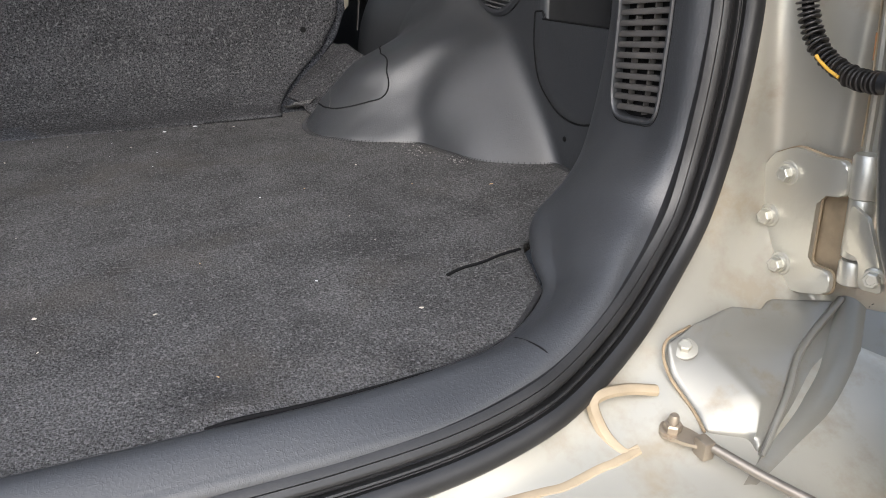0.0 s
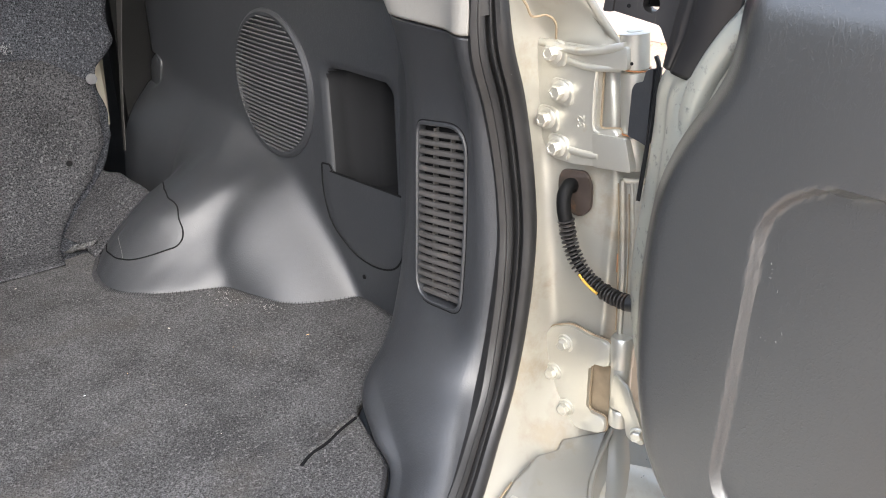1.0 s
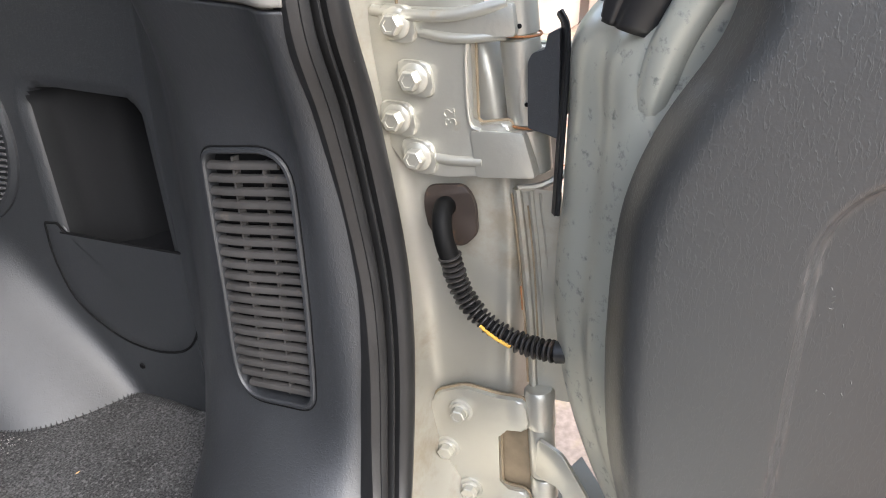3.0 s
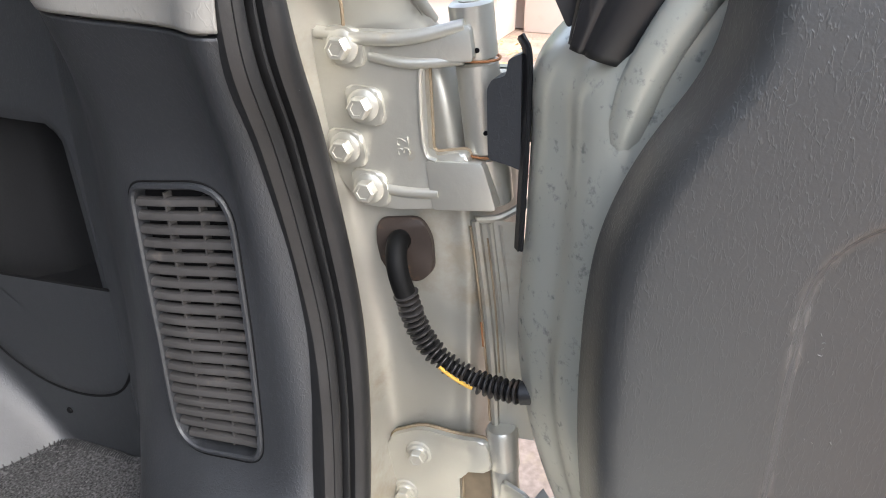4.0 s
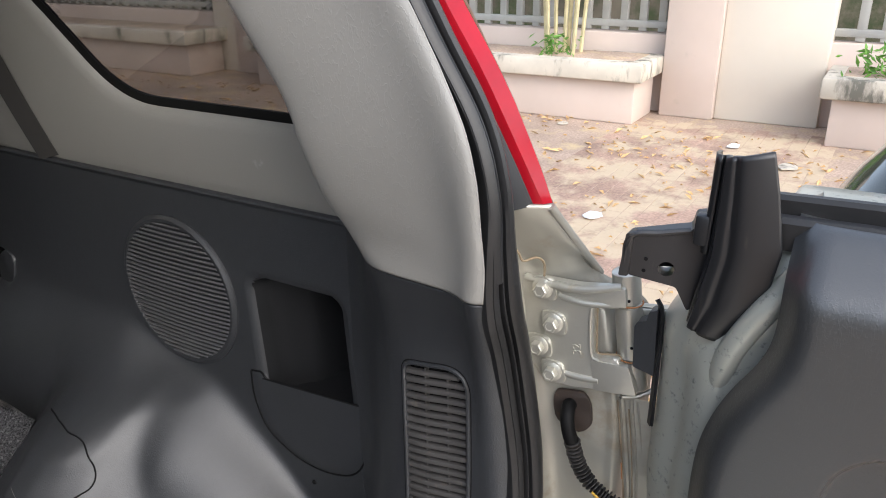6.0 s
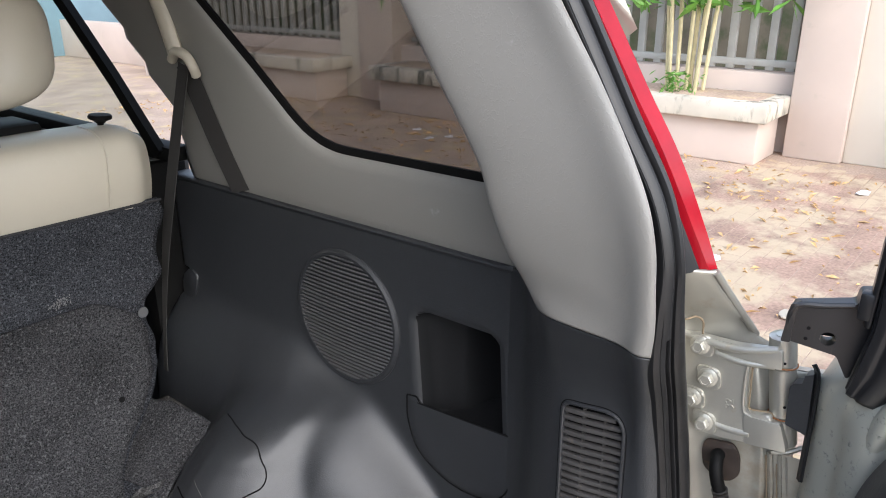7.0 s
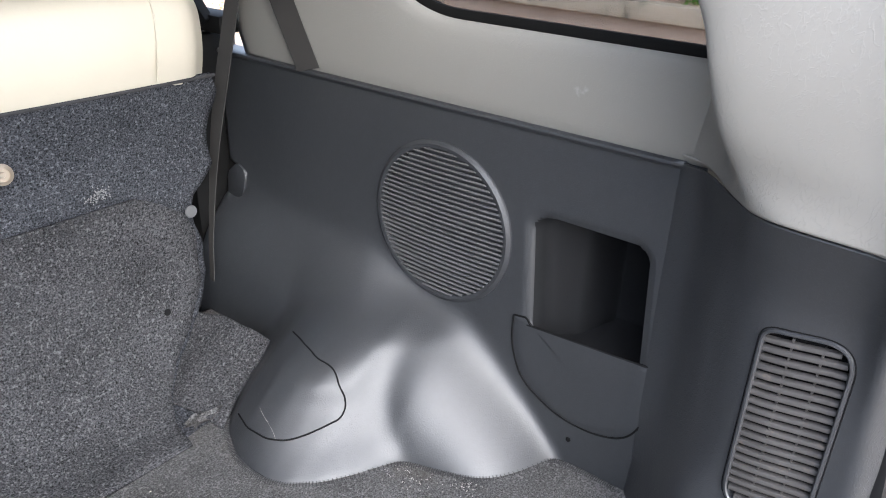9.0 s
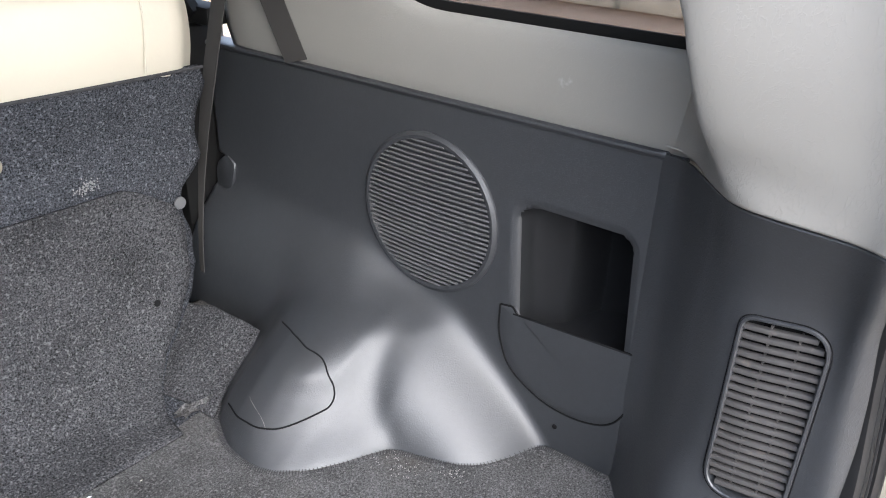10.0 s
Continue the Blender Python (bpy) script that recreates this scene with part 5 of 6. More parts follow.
part("rolled_rib", tube([Vector(corners[k][:3]) + Vector((0.002, -0.003, corners[k][3] + d)) for k, d in (("roll_top", 0.0), ("roll_mid", 0.0), ("roll_low", 0.0), ("roll_end", -0.008))], 0.0032, 10, 40), SILVER, bracket)
part("outer_rib", sweep(catmull([(0.573, 0.424, 0.666), (0.528, 0.386, 0.634), (0.477, 0.358, 0.617), (0.427, 0.341, 0.603), (0.38, 0.325, 0.588)], 30), [(-0.018, -0.006), (-0.011, 0.0), (-0.004, 0.004), (0.003, 0.004), (0.010, 0.0), (0.018, -0.006)], (-0.25, -0.45, 1)), SILVER, bracket)
inner_line = catmull([Vector(corners[k][:3]) + Vector((0.002, -0.003, corners[k][3])) for k in ("roll_top", "roll_mid", "roll_low", "roll_end")], 30)
outer_line = catmull([(0.573, 0.424, 0.666), (0.528, 0.386, 0.634), (0.477, 0.358, 0.617), (0.427, 0.341, 0.603), (0.38, 0.325, 0.588)], 30)
far_line = catmull([(0.66, 0.40, 0.650), (0.62, 0.34, 0.612), (0.56, 0.29, 0.590), (0.48, 0.25, 0.575), (0.40, 0.24, 0.562)], 30)
part("trough", net([[a * (1 - f) + b * f - np.array((0, 0, 0.006 * math.sin(math.pi * f))) for f in np.linspace(0, 1, 8)] for a, b in zip(inner_line, outer_line)]), SILVER, bracket, "shallow pressed trough")
part("corner_sheet", net([[a * (1 - f) + b * f - np.array((0, 0, 0.004 * math.sin(math.pi * f) + 0.003)) for f in np.linspace(0, 1, 8)] for a, b in zip(outer_line, far_line)]), SILVER, bracket, "sloping outer corner sheet")
hex_bolt("bolt", (0.3945, 0.4275, 0.6525), (-0.30, -0.35, 1), 0.0058, bracket, PAINT, 1.9)
tape = thing("sealer_patch", "square pressing with tan brushed sealer round it", "sealer", None, None, (0.325, 0.42, 0.61))
bead = [(0.360, 0.413, 0.630), (0.332, 0.418, 0.635), (0.307, 0.417, 0.637), (0.298, 0.414, 0.631), (0.302, 0.404, 0.613), (0.306, 0.394, 0.605), (0.313, 0.384, 0.600), (0.324, 0.383, 0.602)]
FLAT = [(-0.005, -0.003), (-0.0035, 0.0006), (0, 0.0014), (0.003, 0.0006), (0.0055, -0.003)]
part("sealer_bead", sweep(catmull(bead, 50), FLAT, (-0.3, -0.6, 1)), SEALER, tape)
part("sealer_run", sweep(catmull([(0.323, 0.383, 0.602), (0.300, 0.381, 0.598), (0.285, 0.381, 0.596), (0.254, 0.378, 0.592), (0.235, 0.380, 0.591), (0.19, 0.383, 0.590)], 40), FLAT, (0, -0.2, 1)), SEALER, tape)

ROD = material("dull_steel_rod", (0.20, 0.18, 0.155), 0.45, metal=0.7, vary=0.2, scale=40)
stay = thing("stay_rod", "steel door stay rod held by a rusty nut on a stud", "stay rod", None, None, (0.352, 0.386, 0.605))
sm = facing((0.354, 0.383, 0.609), (-0.08, -0.1, 1))
part("washer", lathe([(0.0105, 0), (0.0103, 0.002), (0.006, 0.0022)], sm, 24), STEEL, stay)
part("eye_plate", prism(rounded([(0.342, 0.386), (0.350, 0.370), (0.364, 0.358), (0.374, 0.362), (0.368, 0.378), (0.354, 0.396)], 0.006, 4), lambda u, v, w: Vector((u, v, 0.6095 + (v - 0.38) * 0.1 + w)), 0.003, 0.001), STEEL, stay)
part("nut", lathe([(0.0075, 0.004), (0.0075, 0.010), (0.0062, 0.0115)], sm, 6), STEEL, stay, smooth=False)
part("stud", lathe([(0.004, 0.006), (0.004, 0.018), (0.003, 0.0195)], sm, 12), STEEL, stay)
part("rod_clip", box(0.361, 0.372, 0.352, 0.366, 0.600, 0.617, 0.002), STEEL, stay)
part("rod", tube([(0.368, 0.358, 0.612), (0.396, 0.305, 0.604), (0.45, 0.21, 0.595)], 0.0040, 12), ROD, stay, "dull steel rod")

# ---- tailgate, swung open to the side ----
tailgate = thing("tailgate", "open tailgate with a dark grey vinyl inner panel and silver-green frame", "car door", None, None, (0.5, 0.0, 0.4))
edge_z = [0.36, 0.40, 0.55, 0.66, 0.72, 0.767, 0.80, 0.855, 0.90, 0.94, 0.989, 1.027, 1.05, 1.075, 1.09, 1.105, 1.12, 1.135, 1.155, 1.20, 1.25]
edge_y = [0.03, 0.05, 0.13, 0.202, 0.250, 0.293, 0.313, 0.328, 0.334, 0.337, 0.338, 0.336, 0.331, 0.322, 0.315, 0.306, 0.297, 0.292, 0.290, 0.291, 0.292]
EDGE_Z = np.arange(0.38, 1.245, 0.004)
EDGE_Y = blurred(edge_z, edge_y, EDGE_Z, 0.010)


def panel_x(y, z, d):
    """d: distance from the panel's hinge-side edge."""
    x = 0.42 + 0.026 * (1 - smoothstep(-0.004, 0.026, d)) ** 1.5
    x += 1.2 * 0.006 * math.log(1 + math.exp(min((z - 1.190) / 0.006, 60))) + 0.006 * float(np.clip((z - 1.218) / 0.013, 0, 1)) ** 2.2
    yy, zz = y - (z - 0.9) * 0.03, z - (0.21 - y) * 0.10
    s = round_box(yy, zz, -0.27, 0.925, 0.511, 0.151, 0.048)
    return x + 0.0090 * smoothstep(0.0015, -0.0045, s)


rows = []
for z in np.concatenate([np.arange(0.40, 0.76, 0.012), np.arange(0.76, 1.10, 0.004), np.arange(1.10, 1.16, 0.006), np.arange(1.16, 1.2311, 0.003)]):
    y0 = float(np.interp(z, EDGE_Z, EDGE_Y)) + 0.007
    ds = np.concatenate([[0, 0.002, 0.005, 0.009, 0.014, 0.02, 0.028], np.linspace(0.035, 0.16, 70), np.linspace(0.18, 1.1, 30)])
    rows.append([(float(panel_x(y0 - d, z, d)), y0 - d, z) for d in ds])
rows.append([(p[0] + 0.03, p[1], p[2] - 0.002) for p in rows[-1]])
rows = [[(r[0][0] + 0.035, r[0][1] - 0.010, r[0][2])] + r for r in rows]
solid(part("trim_panel", net(rows), TRIM, tailgate, "dark grey grained vinyl trim panel"), 0.003, -1)


def shell(z):
    top = smoothstep(1.06, 1.16, z)
    k = float(np.interp(z, [0.38, 0.60, 0.66, 0.718, 0.769, 0.832, 0.90], [0.34, 0.17, 0.115, 0.068, 0.038, 0.015, 0.0])) + 0.8 * max(z - 1.105, 0) + 2.0 * max(z - 1.105, 0) ** 2
    return [(0.475, 0.24 - 2 * k, z), (0.470, 0.315 - 1.6 * k, z), (0.467, 0.340 - k, z), (0.476, 0.356 - k, z), (0.490, 0.366 - k + 0.004 * top, z), (0.503, 0.384 - k, z), (0.520, 0.394 - k, z), (0.545, 0.398 - k, z), (0.60, 0.392 - k, z), (0.63, 0.36 - k, z), (0.635, 0.15, z), (0.635, -0.85, z)]


bm = net(loft([shell(z) for z in (0.38, 0.55, 0.70, 0.80, 0.90, 1.0, 1.06, 1.10, 1.13, 1.16, 1.19)], 90, 70))
solid(part("frame", bm, DOORPAINT, tailgate, "silver-green painted steel frame"), 0.004, 1)
part("frame_rim", tube([(0.470, 0.285, 1.195), (0.466, 0.301, 1.167), (0.464, 0.309, 1.155), (0.463, 0.320, 1.135), (0.465, 0.330, 1.112), (0.470, 0.336, 1.088), (0.479, 0.340, 1.06), (0.488, 0.342, 1.03)], 0.011, 14, 40), DOORPAINT, tailgate, "rounded silver-green frame edge")
rows = loft([[(0.478, 0.275, 1.14), (0.486, 0.28, 1.165), (0.50, 0.285, 1.195), (0.53, 0.285, 1.21), (0.62, 0.27, 1.21)],
             [(0.478, 0.22, 1.14), (0.486, 0.22, 1.165), (0.50, 0.22, 1.20), (0.53, 0.22, 1.215), (0.62, 0.22, 1.215)],
             [(0.478, -0.8, 1.14), (0.486, -0.8, 1.165), (0.50, -0.8, 1.20), (0.53, -0.8, 1.215), (0.62, -0.8, 1.215)]], 50, 24)
solid(part("frame_shoulder", net(rows), DOORPAINT, tailgate), 0.003, 1)
for name, x, z, r in (("inner_belt_strip", 0.483, 1.221, 0.008), ("outer_belt_strip", 0.503, 1.234, 0.007)):
    part(name, sweep([(x, 0.318, z), (x, 0.25, z + 0.002), (x, -0.3, z + 0.006), (x, -0.85, z)], [(-r, -0.018), (-r, r * 0.6), (-r * 0.5, r), (r * 0.5, r), (r, r * 0.5), (r, -0.018)], (0, 0, 1)), RUBBER, tailgate, "black rubber belt strip")

scuffs = random.Random(3)
for cy, cz, n in ((0.232, 1.000, 7), (0.222, 0.950, 5), (0.30, 0.76, 6)):
    for k in range(n):
        y, z, a, l = scuffs.gauss(cy, 0.006), scuffs.gauss(cz, 0.007), scuffs.uniform(0.2, 2.6), scuffs.uniform(0.0006, 0.0022)
        x = float(panel_x(y, z, max(float(np.interp(z, EDGE_Z, EDGE_Y)) + 0.007 - y, 0)))
        part("scuff", tube([(x, y, z), (x, y + l * math.cos(a), z + l * math.sin(a))], 0.00035, 4), SCUFF, tailgate)

# black corner cover above the frame
def cover_point(u, v):
    """u from the hinge side (0) to the panel side (1), v from the tip (0) to the top (1)."""
    left = np.array([np.interp(v, [0, 0.15, 0.45, 0.75, 1], [0.372, 0.369, 0.360, 0.358, 0.357]), np.interp(v, [0, 0.15, 0.45, 0.75, 1], [1.122, 1.14, 1.19, 1.235, 1.274])])
    right = np.array([np.interp(v, [0, 0.2, 0.5, 0.8, 1], [0.338, 0.312, 0.304, 0.312, 0.320]), np.interp(v, [0, 0.2, 0.5, 0.8, 1], [1.113, 1.150, 1.205, 1.250, 1.283])])
    p = left * (1 - u) + right * u
    bow = -0.006 * math.sin(math.pi * u) + 0.008 * (u < 0.06)
    groove = 0.0025 * math.exp(-((u - 0.30) / 0.05) ** 2)
    return (0.464 + bow + groove + 0.03 * (v - 0.5) ** 2 * (v < 0.5), float(p[0]), float(p[1]))


solid(part("corner_cover", net([[cover_point(u, v) for u in np.linspace(0, 1, 26)] for v in np.linspace(0, 1, 40)]), WORN, tailgate, "weathered black rubber corner cover"), 0.005, 1)
arm = rounded([(0.425, 1.194), (0.376, 1.204), (0.374, 1.216), (0.362, 1.218), (0.358, 1.200), (0.362, 1.140), (0.374, 1.128), (0.385, 1.150), (0.425, 1.158), (0.430, 1.160)], 0.003, 3)
def arm_place(u, v, w):
    return Vector((0.4715 + (0.425 - u) * 0.28 + w, u, v))
hole = [(0.394 + 0.0068 * math.cos(a), 1.166 + 0.0068 * math.sin(a)) for a in np.linspace(0, 2 * math.pi, 24, endpoint=False)]
bm = bmesh.new()
ring_o = [bm.verts.new(arm_place(u, v, 0)) for u, v in arm]
ring_h = [bm.verts.new(arm_place(u, v, 0)) for u, v in hole]
edges = [bm.edges.new((r[k], r[(k + 1) % len(r)])) for r in (ring_o, ring_h) for k in range(len(r))]
bmesh.ops.triangle_fill(bm, use_beauty=True, edges=edges)
solid(part("cover_arm", bm, WORN, tailgate, "black moulded arm with a round hole", smooth=False), 0.020, 1)
# the deep hole's shade is put in as a black sheet
part("hole_shade", prism([(0.415, 1.1615), (0.382, 1.1630), (0.382, 1.180), (0.415, 1.180)], lambda u, v, w: arm_place(u, v, 0.016 + w), 0.003), BLACK, tailgate, "black sheet standing in for the shade inside the hole")
part("arm_rim", tube([arm_place(0.428, 1.159, 0.001), arm_place(0.4255, 1.193, 0.0), arm_place(0.40, 1.199, 0.0), arm_place(0.378, 1.203, 0.0)], 0.0028, 8), WORN, tailgate)
part("arm_end", prism(rounded([(0.432, 1.157), (0.424, 1.157), (0.422, 1.197), (0.428, 1.197)], 0.002, 3), lambda u, v, w: arm_place(u, v, w - 0.002), 0.014, 0.001), WORN, tailgate)
part("arm_lug", box(0.472, 0.486, 0.360, 0.374, 1.195, 1.222, 0.003), WORN, tailgate)
for u, v in ((0.411, 1.174), (0.412, 1.163)):
    part("arm_hole", lathe([(0.0018, 0), (0.0016, 0.0006)], facing(arm_place(u, v, 0), (-1, -0.28, 0)), 10), BLACK, tailgate)
# rubber strip and stop beside the hinge
part("edge_strip", sweep(catmull([(0.522, 0.4085, 1.116), (0.520, 0.4035, 1.108), (0.518, 0.4015, 1.09), (0.517, 0.401, 1.07), (0.515, 0.4005, 1.04), (0.512, 0.400, 0.984)], 30), [(-0.0018, -0.004), (-0.0020, 0.0025), (-0.0006, 0.0036), (0.0006, 0.0024), (0.0018, 0.0032), (0.0023, -0.004)], (-1, -0.6, 0)), RUBBER, tailgate, "black rubber edge strip")
part("stop_block", prism(rounded([(0.427, 1.084), (0.424, 1.090), (0.4155, 1.093), (0.414, 1.103), (0.406, 1.107), (0.403, 1.036), (0.411, 1.038), (0.425, 1.040)], 0.002, 3), lambda u, v, w: Vector((0.5155 + w + (u - 0.4) * 0.1, u, v)), 0.016, 0.002), PANEL, tailgate, "dark grey plastic stop block")
edge = [cover_point(0.0, v) for v in np.linspace(0.45, 1.0, 14)]
solid(part("cover_flange", net([[(x + dx, y + dy, z - 0.004 * dx / 0.03) for x, y, z in edge] for dx, dy in ((0.001, 0.0), (0.004, 0.004), (0.016, 0.0065), (0.030, 0.007))]), WORN, tailgate, "folded inner flange of the cover"), 0.003, 1)
# spare wheel cover outside the tailgate
wm = facing((0.68, -0.012, 1.02), (1, 0, 0))
spare = thing("spare_wheel_cover", "glossy green-black spare wheel cover on the tailgate's outside", "wheel cover", lathe([(0.29, -0.02), (0.318, 0.0), (0.334, 0.04), (0.337, 0.09), (0.330, 0.14), (0.300, 0.18), (0.05, 0.19)], wm, 64), material("glossy_dark_cover", (0.022, 0.030, 0.022), 0.06, vary=0.2, coat=1.0))

# ---- the rest of the car, closing it round ----
front_door = thing("rear_side_door", "black trimmed rear side door with its window frame", "car door", None, None, (0.52, 2.0, 1.0))
part("door_trim", box(0.50, 0.60, 1.615, 2.45, 0.45, 1.155, 0.02), PANEL, front_door, "black door trim")
part("door_sill_strip", box(0.515, 0.56, 1.55, 2.45, 1.150, 1.180, 0.006), EDGE, front_door)
part("window_bar", sweep([(0.515, 1.585, 1.165), (0.500, 1.69, 1.30), (0.478, 1.80, 1.44), (0.45, 1.92, 1.60)], [(-0.013, -0.008), (-0.013, 0.008), (0.013, 0.008), (0.013, -0.008)], (-1, 0, 0)), EDGE, front_door, "black diagonal window bar")
part("bar_lower_frame", box(0.472, 0.58, 1.603, 1.66, 0.50, 1.145, 0.01), EDGE, front_door)
fd_pane = part("pane", prism([(1.60, 1.17), (2.44, 1.17), (2.44, 1.60), (1.93, 1.60)], lambda u, v, w: Vector((wall_x(u, v) + w - 0.006, u, v)), 0.004), CLEAR, front_door, smooth=False)
fd_pane.visible_shadow = False
thing("roof", "grey headliner under the steel roof", "roof", box(-0.72, 0.54, 0.86, 3.4, 1.62, 1.68, 0.01), LINER, kind="structure")
thing("wall_left", "grey trimmed left side below the windows", "trim panel", box(-0.74, -0.70, 0.55, 3.4, 0.40, 1.20, 0.01), DARK, kind="structure")
for y0, y1 in ((0.62, 0.86), (1.45, 1.62), (2.45, 2.6)):
    thing("pillar_left", "light grey left roof pillar", "pillar", box(-0.735, -0.68, y0, y1, 1.20, 1.62, 0.01), GREY, kind="structure")
left_glass = thing("window_2", "tinted left side windows", "window", None, None, (-0.71, 1.6, 1.4), kind="structure")
for y0, y1 in ((0.86, 1.45), (1.62, 2.45), (2.6, 3.35)):
    part("pane", box(-0.712, -0.708, y0, y1, 1.20, 1.62), DARKGLASS, left_glass)
screen = thing("windscreen", "tinted front windscreen", "window", None, None, (0, 3.35, 1.4), kind="structure")
part("pane", box(-0.70, 0.56, 3.34, 3.345, 1.15, 1.62), GLASS, screen)
thing("bulkhead", "dark dashboard closing the car's front", "trim panel", box(-0.70, 0.62, 3.3, 3.4, 0.40, 1.15, 0.01), DARK, kind="structure")
thing("floor", "dark cabin floor pan", "floor", box(-0.74, 0.62, 0.42, 3.4, 0.38, 0.42), DARK, kind="structure")
thing("front_wall_right", "dark right cabin side ahead of the door", "trim panel", box(0.56, 0.62, 2.45, 3.4, 0.40, 1.15), DARK, kind="structure")
thing("rear_bumper", "champagne painted rear bumper", "bumper", box(-0.80, 0.60, 0.18, 0.40, 0.30, 0.555, 0.02), PAINT, kind="structure")

# ---- street ----
bm = bmesh.new()
bmesh.ops.create_grid(bm, x_segments=60, y_segments=60, size=400)
thing("ground", "dusty red-brown pavement ground strewn with dry leaves", "ground", bm, GROUND, kind="structure")
WX = 6.45
def wall_piece(name, label, x0, x1, y0, y1, z0, z1, mat, bev=0.015):
    return thing(name, label, "wall", box(x0, x1, y0, y1, z0, z1, bev), mat, kind="structure")
wall_piece("wall_street", "pink-cream rendered low garden wall", WX + 0.1, WX + 0.3, -4, 20, 0, 0.66, PLASTER)
for y0, y1 in ((1.55, 2.0), (6.45, 7.0), (-3.6, -3.1), (11.2, 11.7)):
    wall_piece("pier", "pink-cream rendered wall pier", WX - 0.05, WX + 0.4, y0, y1, 0, 3.2, PLASTER)
wall_piece("wall_panel", "cream rendered wall panel", WX + 0.02, WX + 0.3, 0.75, 1.55, 0, 3.0, CREAMWALL)
wall_piece("wall_panel", "cream rendered wall panel", WX + 0.02, WX + 0.3, 7.0, 7.4, 0, 3.0, CREAMWALL)
for y0, y1 in ((2.0, 6.3), (-3.1, 0.72), (7.2, 11.2)):
    pl = thing("planter", "rendered planter box with a stained concrete slab rim", "planter", None, None, (6.1, (y0 + y1) / 2, 0))
    part("box", box(5.92, WX, y0 + 0.08, y1 - 0.08, 0, 0.36, 0.015), PLASTER, pl)
    part("rim", box(5.82, WX + 0.05, y0, y1, 0.355, 0.505, 0.02), SLAB, pl, "stained pale concrete rim")
    part("soil", box(5.97, WX - 0.02, y0 + 0.12, y1 - 0.12, 0.45, 0.51, 0.01), GROUND, pl)
    fence = thing("fence", "grey painted metal picket fence", "fence", None, None, (WX + 0.2, (y0 + y1) / 2, 0.66))
    part("bottom_rail", box(WX + 0.17, WX + 0.23, y0 - 0.05, y1 + 0.05, 0.70, 0.76, 0.01), FENCE, fence)
    part("top_rail", box(WX + 0.17, WX + 0.23, y0 - 0.05, y1 + 0.05, 1.75, 1.81, 0.01), FENCE, fence)
    for y in np.arange(y0 + 0.1, y1, 0.17):
        part("picket", box(WX + 0.175, WX + 0.225, y - 0.035, y + 0.035, 0.67, 1.95, 0.008), FENCE, fence)
thing("backdrop", "overgrown yard wall behind the fence with shade put into its colour", "backdrop", box(9.5, 9.6, -12, 24, 0, 4.0), YARD, kind="structure")
# out-of-view wall, added to cut off the low sky on the left
wall_piece("wall_unseen", "grey rendered wall added out of view across the street", -6.8, -6.5, -9, 14, 0, 2.7, material("grey_render", (0.24, 0.235, 0.22), 0.9, vary=0.2, scale=1.5, bump=0.3, bump_scale=40))
thing("gate", "blue-grey painted sheet metal gate", "gate", box(5.2, 9.0, 15.0, 15.1, 0, 2.6, 0.02), BLUE, kind="structure")
wall_piece("wall_far", "orange-cream rendered wall beside the gate", 2.0, 5.1, 15.0, 15.3, 0, 3.0, PLASTER)


def foliage(name, label, cx, cy, z0, h, spread, leaves, size, canes, seed):
    r = random.Random(seed)
    tree = thing(name, label, "shrub", None, None, (cx, cy, z0))
    for k in range(canes):
        a, b = r.uniform(-0.12, 0.12), r.uniform(-0.14, 0.14)
        part("cane", tube([(cx + a, cy + b, z0 - 0.02), (cx + a * 1.2, cy + b * 1.4, z0 + h * 0.5), (cx + a * 1.8, cy + b * 2.2, z0 + h)], 0.018, 7), CANE, tree)
    bm = bmesh.new()
    for k in range(leaves):
        p = Vector((cx + r.gauss(0, spread), cy + r.gauss(0, spread * 1.3), z0 + (h * (0.45 + 0.6 * r.random()) if canes else h * r.random())))
        m = Matrix.Translation(p) @ Euler((r.uniform(0, 6.3), r.uniform(0, 6.3), r.uniform(0, 6.3))).to_matrix().to_4x4()
        s = size * r.uniform(0.6, 1.3)
        v = [bm.verts.new(m @ Vector(q)) for q in ((0, -s, 0), (s * 0.26, -0.2 * s, 0.05 * s), (0, s, -0.1 * s), (-s * 0.26, -0.2 * s, 0.05 * s))]
        bm.faces.new((v[0], v[1], v[2]))
        bm.faces.new((v[0], v[2], v[3]))
    part("leaves", bm, LEAF, tree, smooth=False)


foliage("bamboo", "clump of pale bamboo canes with bright green leaves", 6.2, 2.83, 0.5, 1.5, 0.28, 420, 0.11, 9, 1)
foliage("bamboo", "clump of pale bamboo canes with bright green leaves", 6.25, 5.2, 0.5, 1.5, 0.35, 420, 0.11, 9, 2)
for k, (y, h, n) in enumerate(((2.85, 0.18, 90), (0.35, 0.22, 120), (-0.1, 0.2, 110), (4.3, 0.3, 120), (4.8, 0.4, 140), (3.8, 0.15, 60), (-0.6, 0.4, 160))):
    foliage("planter_shrub", "small green shrub in the planter", 6.05, y, 0.5, h, 0.07, n, 0.045, 0, 20 + k)
r = random.Random(9)
bm = bmesh.new()
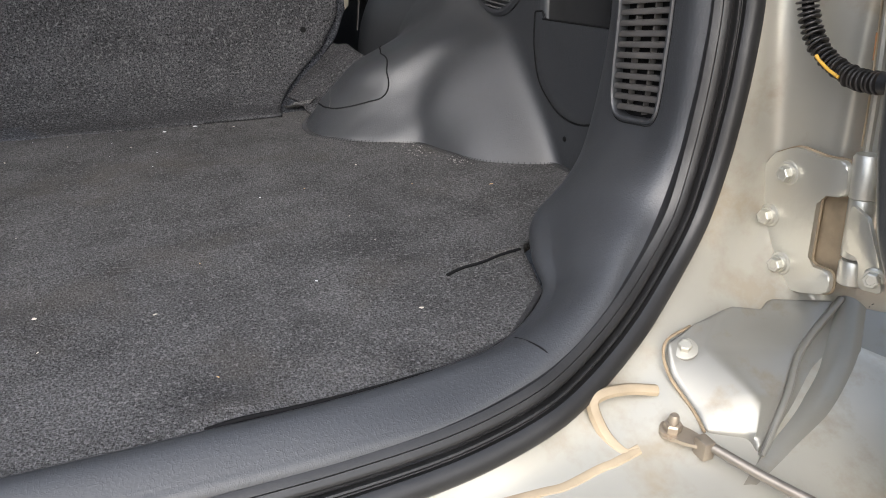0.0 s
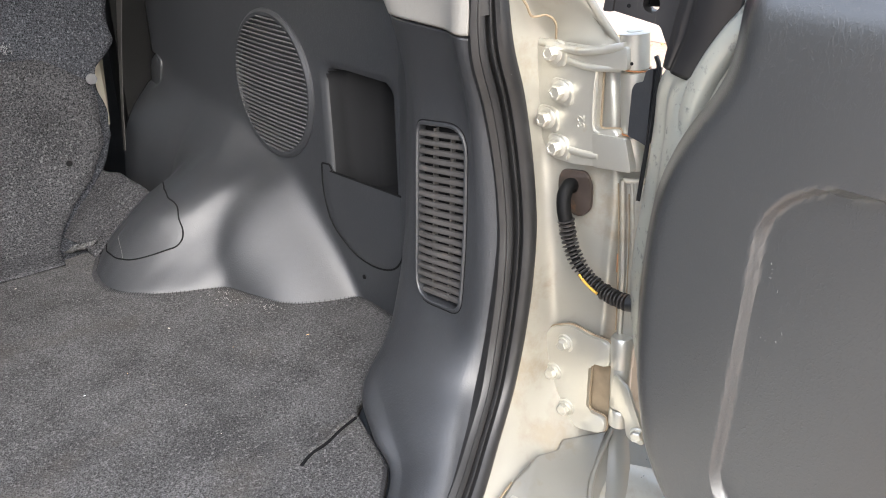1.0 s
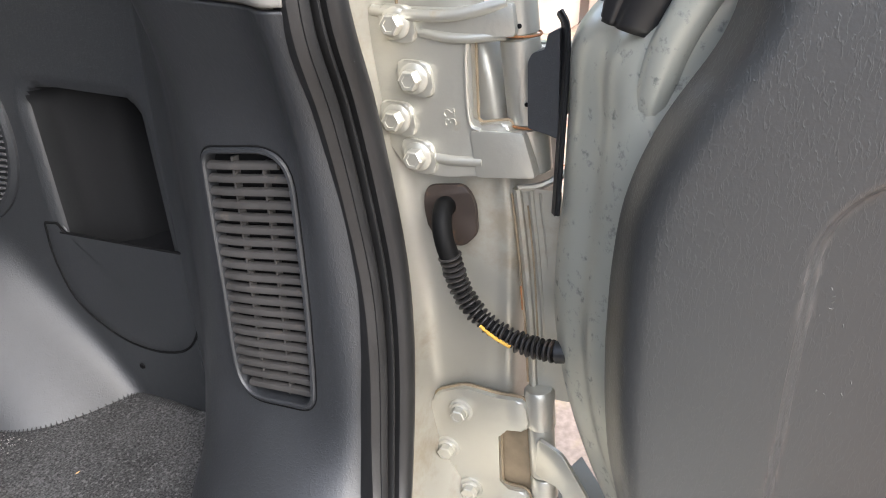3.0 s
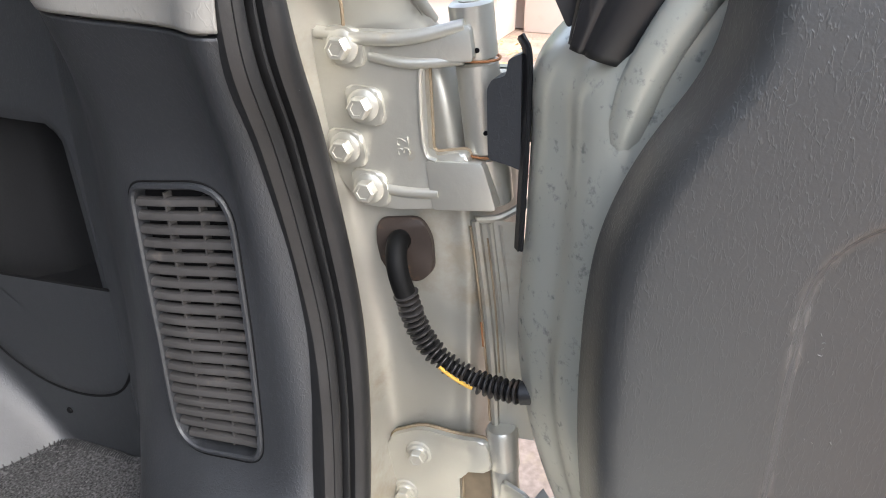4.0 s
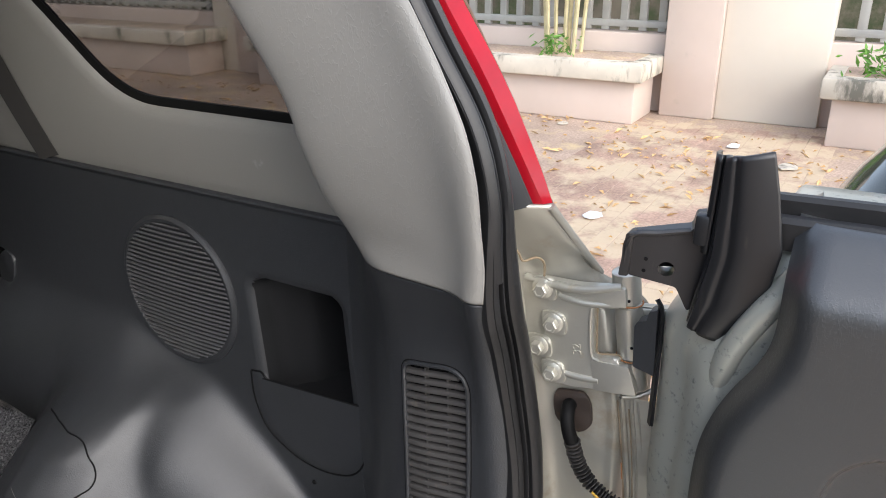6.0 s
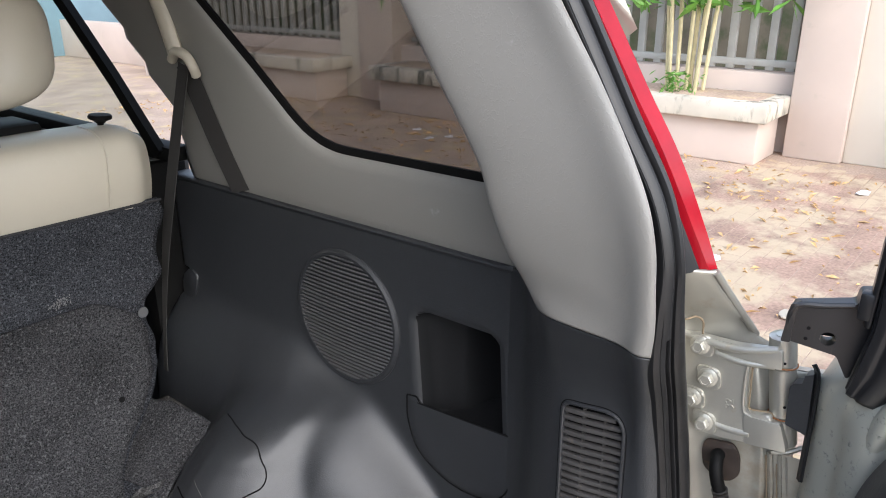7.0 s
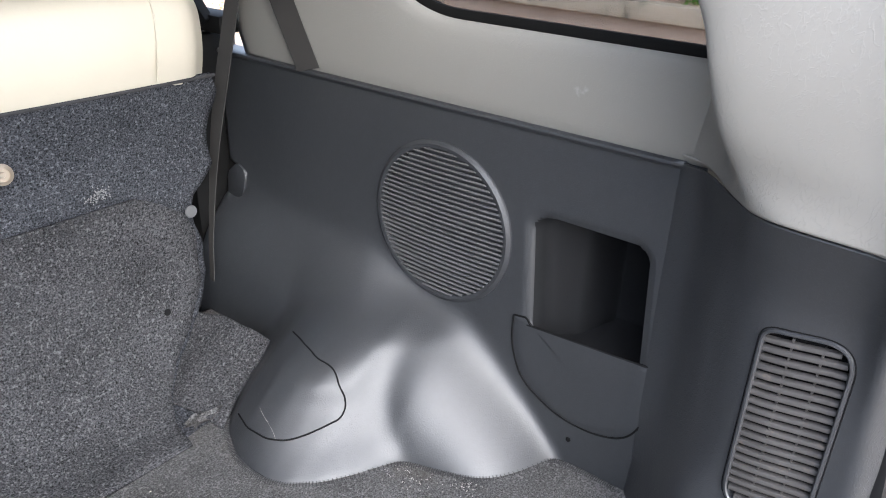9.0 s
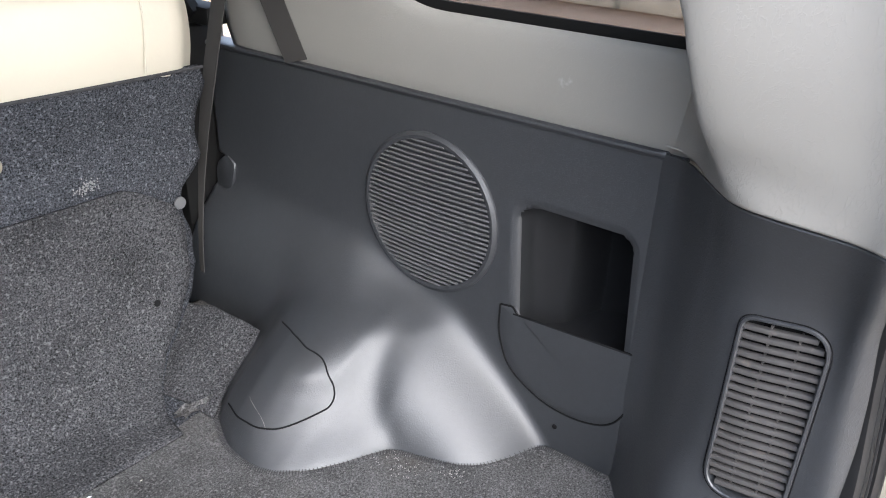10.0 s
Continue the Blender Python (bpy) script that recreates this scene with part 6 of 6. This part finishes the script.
for k in range(4600):
    x, y = r.uniform(1.6, 5.9), r.uniform(-1.5, 9)
    if r.random() > 0.25 + 0.75 * (noise.noise(Vector((x * 0.9, y * 0.9, 4))) + 0.5) * (0.3 + x / 7):
        continue
    m = Matrix.Translation((x, y, 0.006 + r.random() * 0.012)) @ Euler((r.uniform(-0.5, 0.5), r.uniform(-0.5, 0.5), r.uniform(0, 6.3))).to_matrix().to_4x4()
    s = r.choice((0.012, 0.018, 0.022, 0.03, 0.045))
    v = [bm.verts.new(m @ Vector(q)) for q in ((0, -s, 0), (s * 0.35, 0, 0.01), (0, s, 0), (-s * 0.35, 0, 0.01))]
    bm.faces.new((v[0], v[1], v[2]))
    bm.faces.new((v[0], v[2], v[3]))
thing("leaf_litter", "dry straw-coloured leaves scattered over the pavement", "leaf litter", bm, STRAW, kind="stuff", smooth=False)
for k in range(26):
    x, y, s = r.uniform(3.0, 5.8), r.uniform(-0.6, 6), r.uniform(0.04, 0.12)
    pts = [(s * (0.6 + 0.4 * r.random()) * math.cos(a), s * 0.7 * (0.6 + 0.4 * r.random()) * math.sin(a)) for a in np.linspace(0, 2 * math.pi, 9, endpoint=False)]
    thing("litter", "scrap of pale plastic litter on the pavement", "litter", prism(pts, lambda u, v, w: Vector((x + u, y + v, 0.008 + w + 0.1 * abs(u))), 0.006), r.choice((PAPER, PAPER, SLAB, STRAW)), group="litter on the pavement")

# pavers of the near pavement
pm = bmesh.new()
box(-0.0985, 0.0985, -0.0485, 0.0485, -0.03, 0.0042, 0.0012, pm, 1)
paver_mesh = mesh_of(pm, "paver", PAVER)
pavement = thing("pavement", "red-brown brick pavement beside the car", "pavement", box(1.2, 5.9, -1.2, 6.5, -0.02, 0.003), GROUND, kind="structure")
for i in range(18):
    for j in range(16):
        ob = new("paver", paver_mesh)
        ob.parent = pavement
        ob.location = (2.6 + i * 0.2 + (0.1 if j % 2 else 0), 0.6 + j * 0.1, r.uniform(-0.0007, 0.0007))
        ob.rotation_euler = (r.uniform(-0.002, 0.002), r.uniform(-0.002, 0.002), r.uniform(-0.008, 0.008))
